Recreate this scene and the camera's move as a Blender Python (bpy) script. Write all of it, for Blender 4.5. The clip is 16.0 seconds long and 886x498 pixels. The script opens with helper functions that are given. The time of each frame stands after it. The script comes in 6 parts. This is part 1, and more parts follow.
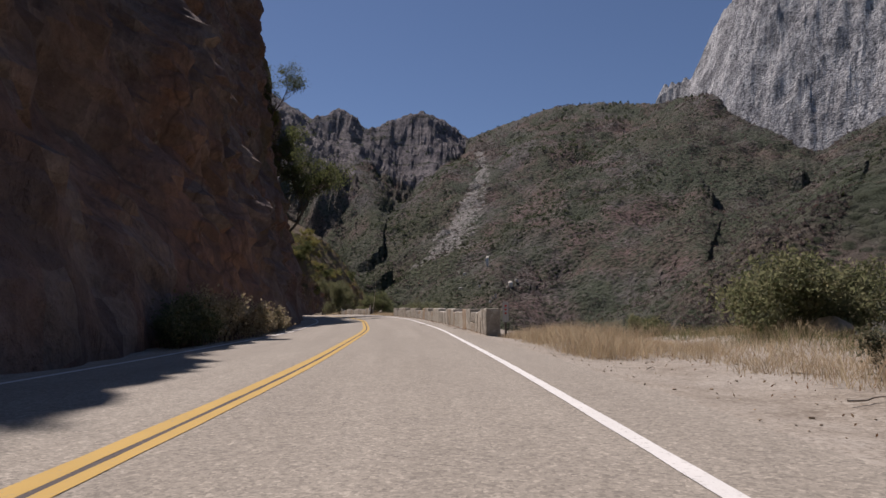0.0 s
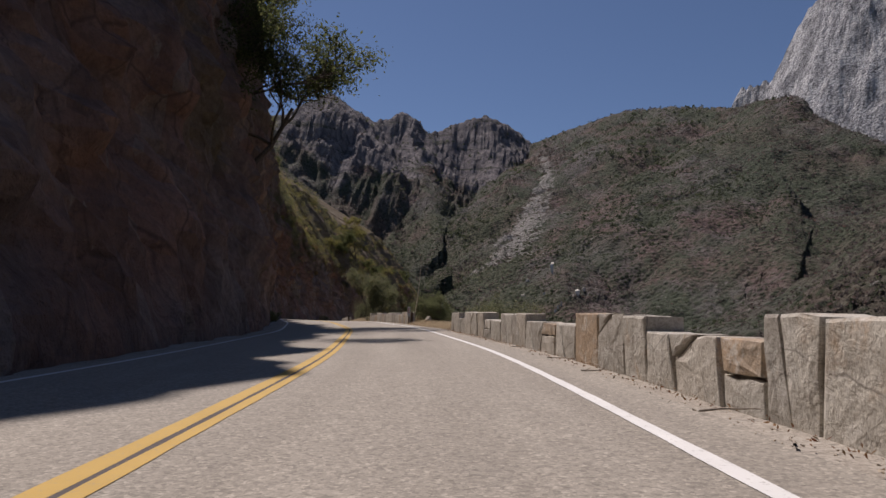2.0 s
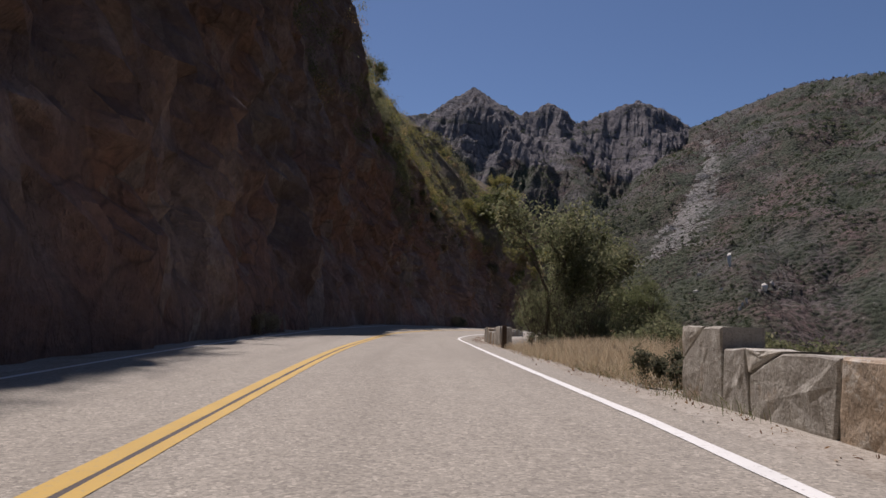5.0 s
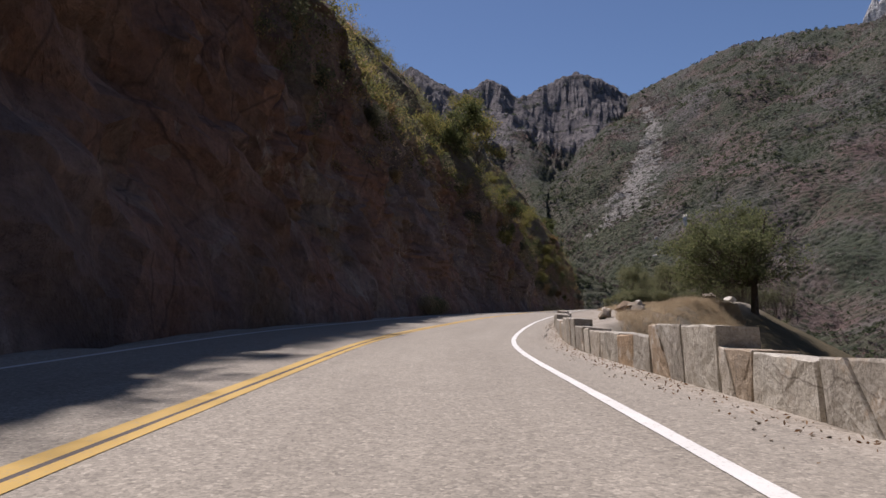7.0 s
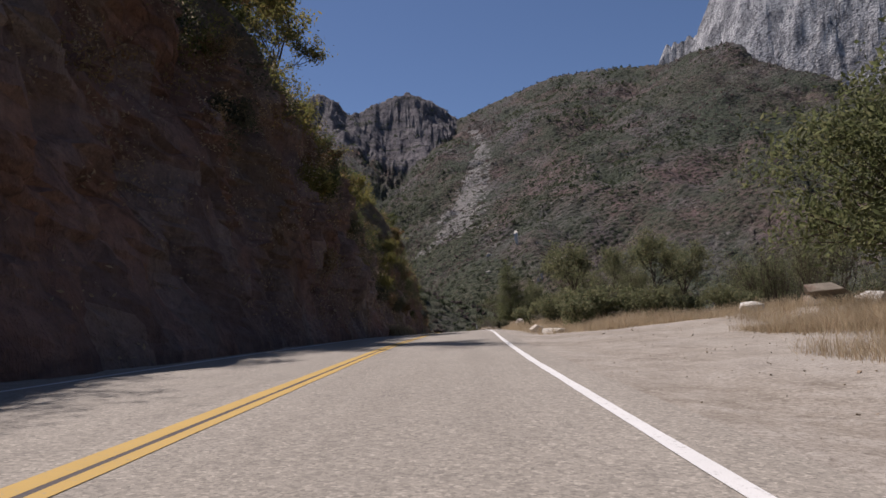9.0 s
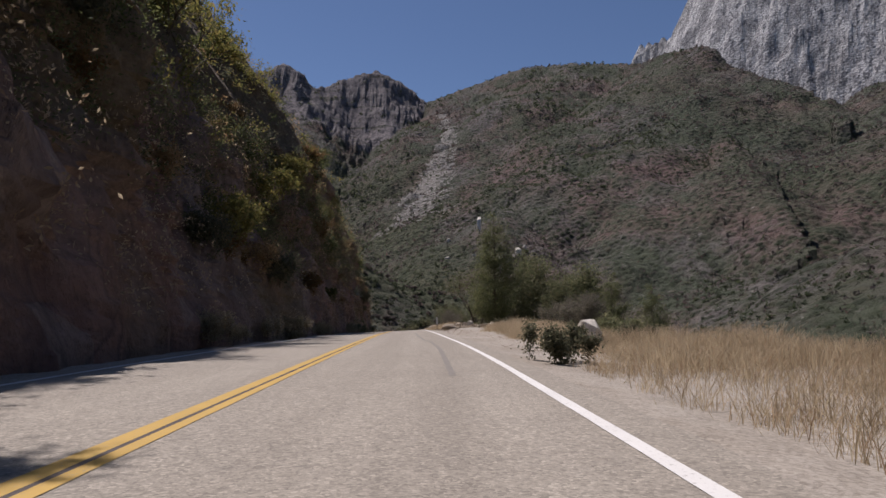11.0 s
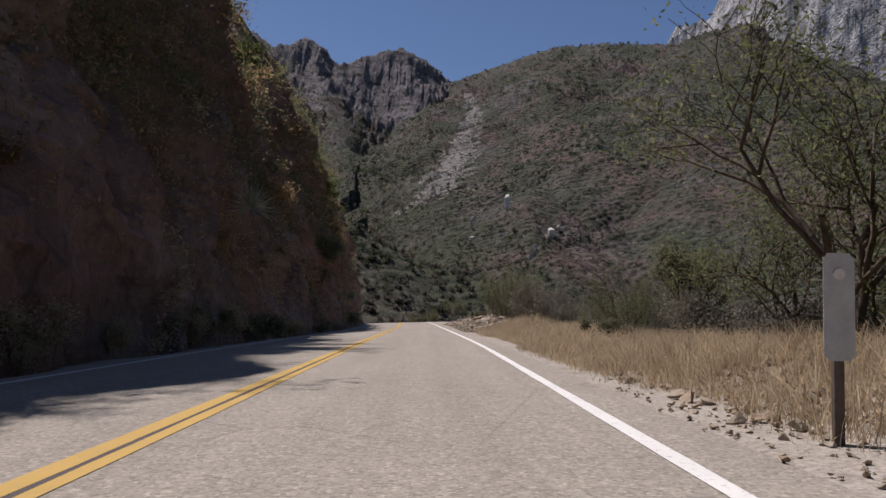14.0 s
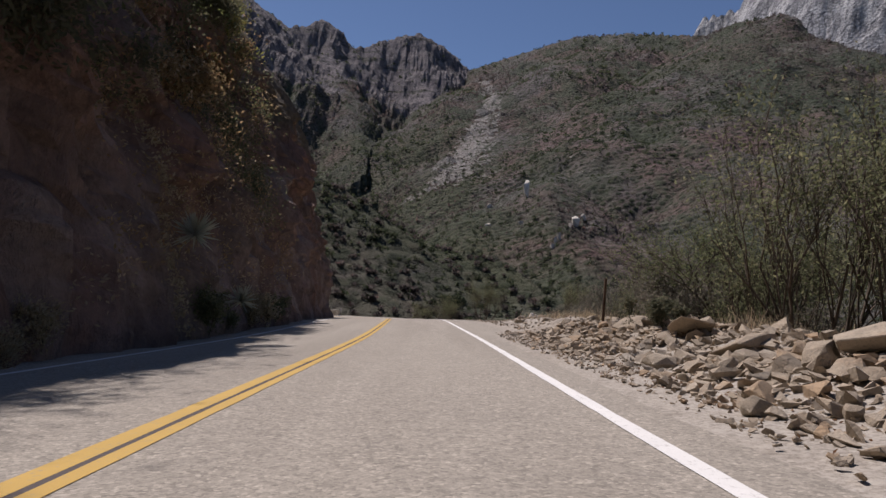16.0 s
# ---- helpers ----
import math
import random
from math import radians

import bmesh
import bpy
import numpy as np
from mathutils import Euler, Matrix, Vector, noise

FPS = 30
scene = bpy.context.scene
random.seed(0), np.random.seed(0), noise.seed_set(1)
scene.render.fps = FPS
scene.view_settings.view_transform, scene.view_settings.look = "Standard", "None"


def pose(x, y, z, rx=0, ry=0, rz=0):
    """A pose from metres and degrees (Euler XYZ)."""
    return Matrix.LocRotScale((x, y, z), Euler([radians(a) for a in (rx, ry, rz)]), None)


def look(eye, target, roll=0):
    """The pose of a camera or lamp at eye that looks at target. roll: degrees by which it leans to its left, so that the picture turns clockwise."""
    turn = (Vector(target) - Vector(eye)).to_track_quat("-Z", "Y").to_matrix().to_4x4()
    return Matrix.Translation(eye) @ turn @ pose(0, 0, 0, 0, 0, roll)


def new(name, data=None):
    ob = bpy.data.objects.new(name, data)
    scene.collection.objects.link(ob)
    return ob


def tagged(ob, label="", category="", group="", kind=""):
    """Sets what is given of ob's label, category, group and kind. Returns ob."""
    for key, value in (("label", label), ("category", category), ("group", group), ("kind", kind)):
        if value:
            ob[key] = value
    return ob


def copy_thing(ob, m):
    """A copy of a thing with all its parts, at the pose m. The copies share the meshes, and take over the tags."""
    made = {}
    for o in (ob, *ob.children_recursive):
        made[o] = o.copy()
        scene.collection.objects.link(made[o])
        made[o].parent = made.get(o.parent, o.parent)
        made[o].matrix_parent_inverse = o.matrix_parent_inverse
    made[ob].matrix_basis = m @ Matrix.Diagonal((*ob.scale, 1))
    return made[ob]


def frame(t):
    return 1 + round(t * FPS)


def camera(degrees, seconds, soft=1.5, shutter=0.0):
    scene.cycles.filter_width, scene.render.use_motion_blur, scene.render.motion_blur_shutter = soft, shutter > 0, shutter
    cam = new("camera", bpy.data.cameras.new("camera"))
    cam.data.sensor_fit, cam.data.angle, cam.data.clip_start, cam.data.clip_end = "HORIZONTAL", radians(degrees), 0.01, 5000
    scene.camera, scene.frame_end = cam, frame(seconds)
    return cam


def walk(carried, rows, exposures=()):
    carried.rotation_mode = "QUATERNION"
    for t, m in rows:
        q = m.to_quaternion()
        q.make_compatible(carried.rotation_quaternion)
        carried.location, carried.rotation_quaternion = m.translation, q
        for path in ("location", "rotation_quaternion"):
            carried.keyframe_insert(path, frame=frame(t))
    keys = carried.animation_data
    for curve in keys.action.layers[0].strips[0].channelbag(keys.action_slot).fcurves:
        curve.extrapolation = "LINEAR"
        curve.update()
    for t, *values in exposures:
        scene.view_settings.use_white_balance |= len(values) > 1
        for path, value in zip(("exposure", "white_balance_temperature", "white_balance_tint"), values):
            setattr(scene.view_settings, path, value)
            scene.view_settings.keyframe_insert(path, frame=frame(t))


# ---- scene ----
# ---------------------------------------------------------------- camera
cam = camera(68.5, 16.0, soft=1.5)
ROWS = [
    (0.0, 0.04, 0.00, -0.00, 0.00, 6.48, -0.11),
    (0.5, -0.29, 9.44, 0.13, 1.33, 6.34, 0.41),
    (1.0, -0.89, 18.87, 0.28, 2.59, 6.47, 0.62),
    (1.5, -1.66, 28.28, 0.46, 3.90, 6.82, 1.09),
    (2.0, -2.78, 37.68, 0.76, 5.33, 7.01, 1.78),
    (2.5, -4.01, 47.08, 1.00, 7.13, 6.76, 2.26),
    (3.0, -5.74, 56.43, 1.21, 9.46, 6.52, 2.31),
    (3.5, -7.72, 65.75, 1.43, 11.95, 6.54, 2.53),
    (4.0, -10.24, 74.92, 1.59, 14.68, 6.76, 3.08),
    (4.5, -12.98, 83.91, 1.82, 17.16, 6.73, 2.81),
    (5.0, -16.10, 92.89, 2.03, 18.35, 6.43, 2.00),
    (5.5, -19.39, 101.87, 2.12, 18.55, 6.02, 1.03),
    (6.0, -22.65, 110.92, 2.15, 17.85, 5.61, -0.06),
    (6.5, -25.74, 120.08, 2.11, 16.29, 5.28, -1.30),
    (7.0, -28.51, 129.39, 2.03, 13.87, 5.09, -2.76),
    (7.5, -30.83, 138.87, 1.94, 10.55, 5.09, -4.33),
    (8.0, -32.22, 148.53, 1.86, 6.21, 5.29, -5.60),
    (8.5, -33.12, 158.27, 1.86, 1.95, 5.68, -5.73),
    (9.0, -33.42, 168.04, 1.93, -1.00, 5.95, -4.19),
    (9.5, -33.21, 177.85, 1.98, -3.64, 5.88, -2.67),
    (10.0, -32.71, 187.69, 1.99, -5.21, 5.57, -1.53),
    (10.5, -32.14, 197.55, 1.94, -5.44, 5.14, -0.83),
    (11.0, -31.69, 207.43, 1.81, -4.60, 4.68, -0.48),
    (11.5, -31.44, 217.35, 1.61, -3.44, 4.29, -0.29),
    (12.0, -31.08, 227.30, 1.36, -3.26, 4.07, -0.00),
    (12.5, -30.79, 237.25, 1.08, -3.07, 4.09, 0.61),
    (13.0, -30.50, 247.22, 0.75, -2.91, 3.83, 0.88),
    (13.5, -30.21, 257.16, 0.43, -2.89, 3.71, 1.14),
    (14.0, -29.93, 267.08, 0.08, -2.84, 3.42, 1.33),
    (14.5, -29.68, 276.97, -0.31, -2.75, 3.23, 1.48),
    (15.0, -29.48, 286.81, -0.72, -2.58, 3.09, 1.94),
    (15.5, -29.35, 296.60, -1.16, -2.35, 2.90, 2.40),
    (16.0, -29.25, 306.35, -1.63, -1.83, 2.66, 3.22),
]


def car_pose(x, y, z, yaw, pitch, roll):
    """Camera on the car: yaw to the left of +y, pitch up, roll as look() takes it."""
    return pose(x, y, z, 90, 0, yaw) @ pose(0, 0, 0, pitch) @ pose(0, 0, 0, 0, 0, roll)


walk(cam, [(r[0], car_pose(*r[1:])) for r in ROWS],
     exposures=[(0.0, 0.06, 6520, 20), (1.5, -0.06, 6520, 20), (2.5, 0.0, 6520, 20), (3.0, -0.1, 6420, 20), (3.5, 0.03, 6400, 20), (4.0, 0.16, 6380, 20), (5.0, 0.06, 6330, 20), (7.5, 0.26, 6330, 20), (9.0, 0.1, 6330, 20),
                (11.5, 0.06, 6330, 20), (13.0, 0.08, 6330, 20), (16.0, 0.03, 6330, 20)])

# ---------------------------------------------------------------- light
SUN_TO = Vector((-0.385, 0.515, 1.0)).normalized()
world = bpy.data.worlds.new("sky")
scene.world = world
world.use_nodes = True
wn = world.node_tree.nodes
sky = wn.new("ShaderNodeTexSky")
sky.sky_type = "NISHITA"
sky.sun_disc = False
sky.sun_elevation = math.asin(SUN_TO.z)
sky.sun_rotation = math.atan2(SUN_TO.x, SUN_TO.y)
sky.altitude = 900
sky.air_density, sky.dust_density, sky.ozone_density = 1.0, 0.25, 4.5
wn["Background"].inputs["Strength"].default_value = 0.062
world.node_tree.links.new(sky.outputs[0], wn["Background"].inputs["Color"])
sun_data = bpy.data.lights.new("sun", "SUN")
sun_data.energy, sun_data.angle, sun_data.color = 4.8, radians(0.53), (1.0, 0.95, 0.88)
sun = new("sun", sun_data)
sun.matrix_world = look((0, 0, 300), Vector((0, 0, 300)) - SUN_TO)


# ---------------------------------------------------------------- noise
def lattice(ix, iy, iz, seed):
    n = (ix * 374761393 + iy * 668265263 + iz * 2147483647 + seed * 974711) & 0x7FFFFFFF
    n = ((n ^ (n >> 13)) * 1274126177) & 0x7FFFFFFF
    n = ((n ^ (n >> 16)) * 668265263) & 0x7FFFFFFF
    return ((n ^ (n >> 15)) & 0xFFFF) / 65535.0


def vnoise(x, y, z=0.0, seed=0):
    """Smooth value noise, -1 to 1, for arrays."""
    x, y, z = np.broadcast_arrays(np.asarray(x, float), np.asarray(y, float), np.asarray(z, float))
    fx, fy, fz = np.floor(x), np.floor(y), np.floor(z)
    ix, iy, iz = fx.astype(np.int64), fy.astype(np.int64), fz.astype(np.int64)
    u, v, w = x - fx, y - fy, z - fz
    u, v, w = (q * q * (3 - 2 * q) for q in (u, v, w))
    total = 0.0
    for a in (0, 1):
        for b in (0, 1):
            for c in (0, 1):
                k = (u if a else 1 - u) * (v if b else 1 - v) * (w if c else 1 - w)
                total = total + k * lattice(ix + a, iy + b, iz + c, seed)
    return 2 * total - 1


def fbm(x, y, z=0.0, octaves=4, gain=0.5, seed=0):
    total, amp, norm = 0.0, 1.0, 0.0
    for k in range(octaves):
        total = total + amp * vnoise(x * 2**k, y * 2**k, np.asarray(z) * 2**k, seed + 17 * k)
        norm += amp
        amp *= gain
    return total / norm


def ridged(x, y, octaves=4, seed=0):
    total, amp, norm = 0.0, 1.0, 0.0
    for k in range(octaves):
        total = total + amp * (1 - np.abs(vnoise(x * 2**k, y * 2**k, 0.5, seed + 31 * k)))
        norm += amp
        amp *= 0.5
    return total / norm


# ---------------------------------------------------------------- road plan
# along the yellow line: distance, x, y, z, crossfall (rise to the right)
ROAD = (
    (-30, -1.0, -30.0, -1.22, -0.002), (-10, -1.5, -10.0, -0.96, -0.002), (10, -2.1, 9.9, -0.70, 0.006),
    (30, -3.4, 29.9, -0.32, 0.022), (50, -6.0, 49.7, 0.18, 0.039), (70, -10.1, 69.2, 0.60, 0.048),
    (90, -16.12, 88.36, 1.03, 0.040), (110, -23.4, 107.0, 1.29, 0.005), (130, -29.85, 125.85, 1.33, -0.041),
    (150, -34.32, 145.25, 1.32, -0.087), (170, -35.5, 165.1, 1.29, -0.079), (190, -34.85, 185.1, 1.22, -0.034),
    (210, -33.75, 205.0, 1.02, -0.011), (230, -33.0, 225.0, 0.58, 0.0), (250, -32.5, 245.0, -0.03, 0.014),
    (270, -31.9, 264.9, -0.72, 0.022), (290, -31.38, 284.9, -1.53, 0.033), (310, -31.0, 304.9, -2.46, 0.051),
    (330, -30.7, 324.9, -3.37, 0.056), (350, -30.9, 344.8, -4.12, 0.040),
)
S0, S1 = -40.0, 450.0
grid_s = np.arange(S0, S1 + 0.01, 1.0)


def plan_curve():
    rows = [list(r) for r in ROAD]
    yaw, x, y, z = 0.6, *rows[-1][1:4]
    for k in range(8):  # past the last bend the road swings to the left
        yaw += min(15.0, 3.0 + 5.5 * k) if yaw < 72 else 0.0
        x, y, z = x - 20 * math.sin(radians(yaw)), y + 20 * math.cos(radians(yaw)), z - 1.3
        rows.append([370 + 20 * k, x, y, z, 0.025])
    rows.insert(0, [-110, 0.8, -110.0, -2.26, 0.0])
    r = np.array(rows)
    fine = np.arange(S0 - 60, S1 + 60.01, 1.0)
    lin = np.stack([np.interp(fine, r[:, 0], r[:, k]) for k in range(1, 5)], -1)
    kern = np.exp(-0.5 * (np.arange(-10, 11) / 5.0) ** 2)
    kern /= kern.sum()
    out = np.stack([np.convolve(lin[:, k], kern, "same") for k in range(4)], -1)
    # smoothing pulls bends inward a little: add that back
    again = np.stack([np.convolve(out[:, k], kern, "same") for k in range(4)], -1)
    out = out + (out - again)
    return out[20:-20], fine[20:-20]


_c, _f = plan_curve()
CURVE = np.stack([np.interp(grid_s, _f, _c[:, k]) for k in range(4)], -1)
_t = np.gradient(CURVE[:, :2], axis=0)
_t /= np.linalg.norm(_t, axis=1, keepdims=True)
ACROSS = np.stack([_t[:, 1], -_t[:, 0]], -1)


def along(table, s):
    return np.interp(s, [r[0] for r in table], [r[1] for r in table])


def road_xyz(s, d, up=0.0):
    """World place at distance s along the yellow line, d to its right, up above the road's surface."""
    s, d, up = np.broadcast_arrays(np.asarray(s, float), np.asarray(d, float), np.asarray(up, float))
    c = [np.interp(s, grid_s, CURVE[:, k]) for k in range(4)]
    nx, ny = np.interp(s, grid_s, ACROSS[:, 0]), np.interp(s, grid_s, ACROSS[:, 1])
    n = np.hypot(nx, ny)
    return np.stack([c[0] + d * nx / n, c[1] + d * ny / n, c[2] + c[3] * np.clip(d, -5, 6) + up], -1)


def heading(s):
    nx, ny = np.interp(s, grid_s, ACROSS[:, 0]), np.interp(s, grid_s, ACROSS[:, 1])
    return math.degrees(math.atan2(ny, nx))


WHITE = ((-40, 3.2), (30, 3.25), (52, 3.36), (72, 3.4), (84, 3.36), (92, 3.6), (100, 3.8), (125, 3.65), (148, 3.36), (160, 3.2), (172, 3.28), (184, 3.2), (224, 3.5), (250, 3.46), (266, 3.38), (288, 3.38), (316, 3.14), (335, 3.1), (450, 3.2))
# width of the paved shoulder past the white line
PAVED = ((-40, 1.15), (12, 1.1), (22, 0.75), (66, 0.7), (80, 0.5), (104, 0.55), (120, 0.9), (165, 0.9), (178, 0.55), (230, 0.5), (262, 0.6), (300, 0.45), (328, 0.5), (336, 1.6), (350, 1.6), (365, 0.6), (450, 0.5))
# how far the level ground reaches to the right of the yellow line
LEVEL = ((-40, 9), (2, 12.5), (16, 12), (22, 6.2), (66, 6.0), (71, 7.5), (78, 7.5), (82, 6.0), (101, 6.2), (106, 8.5), (118, 8.0),
         (124, 6.4), (168, 6.6), (174, 9), (182, 11.2), (190, 16), (198, 18), (206, 15.5), (222, 12), (232, 11), (246, 10), (254, 13), (266, 13),
         (275, 9), (290, 8.5), (320, 7.5), (340, 9), (360, 14), (372, 13), (385, 6), (450, 6))


# rubble heaps and banks: s, d, half length, half width, height
MOUNDS = ((317, 6.5, 16, 1.5, 0.42), (337, 7.2, 9, 1.3, 0.35), (272, 7.2, 6.5, 1.5, 0.36), (278, 6.2, 5, 1.2, 0.3), (184.5, 12.2, 4.0, 2.4, 0.5), (178.2, 8.3, 2.6, 1.5, 0.30), (197, 14.3, 5, 3.4, 0.42),
          (251, 8.3, 6, 1.6, 0.35), (262, 10.5, 6, 2.0, 0.35), (366, 12, 6, 2, 0.3), (14, 10.5, 7, 2.2, 0.3))


def right_ground(s, d):
    """Height of the ground over the road's surface, right of the pavement."""
    lev = along(LEVEL, s)
    over = np.maximum(d - lev, 0)
    slope = -0.55 * np.minimum(over, 45) - 0.02 * over
    soft = -0.10 * np.clip(d - along(WHITE, s) - along(PAVED, s), 0, 1)
    rough = (0.10 * fbm(s / 3.1, d / 3.1, octaves=3, seed=5) + 0.05) * np.clip((d - along(WHITE, s) - along(PAVED, s) - 0.25) / 2, 0, 1)
    lumps = 0.5 * fbm(s / 9.0, d / 9.0, octaves=3, seed=9) * np.clip(over / 4, 0, 1)
    heaps = 0.0
    for s0, d0, ls, ld, h in MOUNDS:
        heaps = heaps + h * np.exp(-np.abs((s - s0) / ls) ** 3 - ((d - d0) / ld) ** 2)
    return soft + rough + slope + lumps + heaps * (1 + 0.4 * vnoise(s / 1.3, d / 1.3, 0, 10))


# ---------------------------------------------------------------- mesh helpers
def mesh_from(name, verts, faces, materials, smooth=False):
    me = bpy.data.meshes.new(name)
    verts = np.asarray(verts, np.float32).reshape(-1, 3)
    faces = np.asarray(faces, np.int32)
    me.vertices.add(len(verts))
    me.vertices.foreach_set("co", verts.ravel())
    n, k = faces.shape
    me.loops.add(n * k)
    me.loops.foreach_set("vertex_index", faces.ravel())
    me.polygons.add(n)
    me.polygons.foreach_set("loop_start", np.arange(0, n * k, k, dtype=np.int32))
    me.polygons.foreach_set("loop_total", np.full(n, k, dtype=np.int32))
    me.polygons.foreach_set("use_smooth", np.full(n, smooth))
    me.update(calc_edges=True)
    me.validate()
    for m in materials if isinstance(materials, (list, tuple)) else [materials]:
        me.materials.append(m)
    return me


def grid_faces(rows, cols):
    i = np.arange(rows - 1)[:, None] * cols + np.arange(cols - 1)[None, :]
    return np.stack([i, i + 1, i + cols + 1, i + cols], -1).reshape(-1, 4)


def float_attribute(me, name, values):
    me.attributes.new(name, "FLOAT", "POINT").data.foreach_set("value", np.asarray(values, np.float32).ravel())


def uv_layer(me, uv_of_vertex):
    layer = me.uv_layers.new(name="UVMap")
    idx = np.empty(len(me.loops), np.int32)
    me.loops.foreach_get("vertex_index", idx)
    layer.data.foreach_set("uv", np.asarray(uv_of_vertex, np.float32)[idx].ravel())


def part(name, data, material, parent, label=""):
    """Link a bmesh or a mesh as one object under a thing or a part."""
    if isinstance(data, bmesh.types.BMesh):
        me = bpy.data.meshes.new(name)
        data.to_mesh(me)
        data.free()
        me.materials.append(material)
    else:
        me = data
        if material and not me.materials:
            me.materials.append(material)
    ob = new(name, me)
    ob.parent = parent
    if label:
        tagged(ob, label)
    return ob


def thing(name, label, category, group="", at=None):
    ob = new(name)
    ob.empty_display_size = 0.2
    if at is not None:
        ob.matrix_basis = at
    return tagged(ob, label, category, group)


# ---------------------------------------------------------------- materials
class Shader:
    """A small node builder."""

    def __init__(self, name, roughness=0.9, specular=0.3):
        self.material = bpy.data.materials.new(name)
        self.material.use_nodes = True
        self.tree = self.material.node_tree
        self.bsdf = self.tree.nodes["Principled BSDF"]
        self.bsdf.inputs["Roughness"].default_value = roughness
        self.bsdf.inputs["Specular IOR Level"].default_value = specular
        self.coords = self.tree.nodes.new("ShaderNodeTexCoord")

    def link(self, a, b):
        self.tree.links.new(a, b)

    def put(self, socket, value):
        if isinstance(value, bpy.types.NodeSocket):
            self.link(value, socket)
        else:
            socket.default_value = value if not isinstance(value, tuple) or len(value) != 3 or socket.type == "VECTOR" else (*value, 1)

    def place(self, scale=(1, 1, 1), source="Object"):
        n = self.tree.nodes.new("ShaderNodeMapping")
        self.link(self.coords.outputs[source], n.inputs["Vector"])
        n.inputs["Scale"].default_value = scale
        return n.outputs[0]

    def noise(self, vector, scale, detail=4.0, rough=0.55, distort=0.0):
        n = self.tree.nodes.new("ShaderNodeTexNoise")
        self.link(vector, n.inputs["Vector"])
        for k, v in (("Scale", scale), ("Detail", detail), ("Roughness", rough), ("Distortion", distort)):
            n.inputs[k].default_value = v
        return n.outputs[0]

    def cells(self, vector, scale, feature="F1", out="Distance", randomness=1.0):
        n = self.tree.nodes.new("ShaderNodeTexVoronoi")
        n.feature = feature
        self.link(vector, n.inputs["Vector"])
        n.inputs["Scale"].default_value = scale
        n.inputs["Randomness"].default_value = randomness
        return n.outputs[out]

    def ramp(self, fac, *stops):
        n = self.tree.nodes.new("ShaderNodeValToRGB")
        self.put(n.inputs[0], fac)
        e = n.color_ramp.elements
        while len(e) < len(stops):
            e.new(0.5)
        for el, (p, c) in zip(e, stops):
            el.position, el.color = p, (*c, 1) if isinstance(c, tuple) else (c, c, c, 1)
        return n.outputs[0]

    def mix(self, fac, a, b, blend="MIX"):
        n = self.tree.nodes.new("ShaderNodeMix")
        n.data_type, n.blend_type = "RGBA", blend
        self.put(n.inputs[0], fac)
        self.put(n.inputs[6], a)
        self.put(n.inputs[7], b)
        return n.outputs[2]

    def math(self, op, a, b=0.0):
        n = self.tree.nodes.new("ShaderNodeMath")
        n.operation = op
        self.put(n.inputs[0], a)
        self.put(n.inputs[1], b)
        return n.outputs[0]

    def attribute(self, name):
        n = self.tree.nodes.new("ShaderNodeAttribute")
        n.attribute_name = name
        return n.outputs["Fac"]

    def split(self, vector):
        n = self.tree.nodes.new("ShaderNodeSeparateXYZ")
        self.link(vector, n.inputs[0])
        return n.outputs

    def any_random(self, island=False):
        if island:
            return self.tree.nodes.new("ShaderNodeNewGeometry").outputs["Random Per Island"]
        return self.tree.nodes.new("ShaderNodeObjectInfo").outputs["Random"]

    def bump(self, height, strength, distance):
        n = self.tree.nodes.new("ShaderNodeBump")
        n.inputs["Strength"].default_value, n.inputs["Distance"].default_value = strength, distance
        self.put(n.inputs["Height"], height)
        if self.bsdf.inputs["Normal"].is_linked:
            self.link(self.bsdf.inputs["Normal"].links[0].from_socket, n.inputs["Normal"])
        self.link(n.outputs[0], self.bsdf.inputs["Normal"])

    def colour(self, value):
        self.put(self.bsdf.inputs["Base Color"], value)
        return self.material


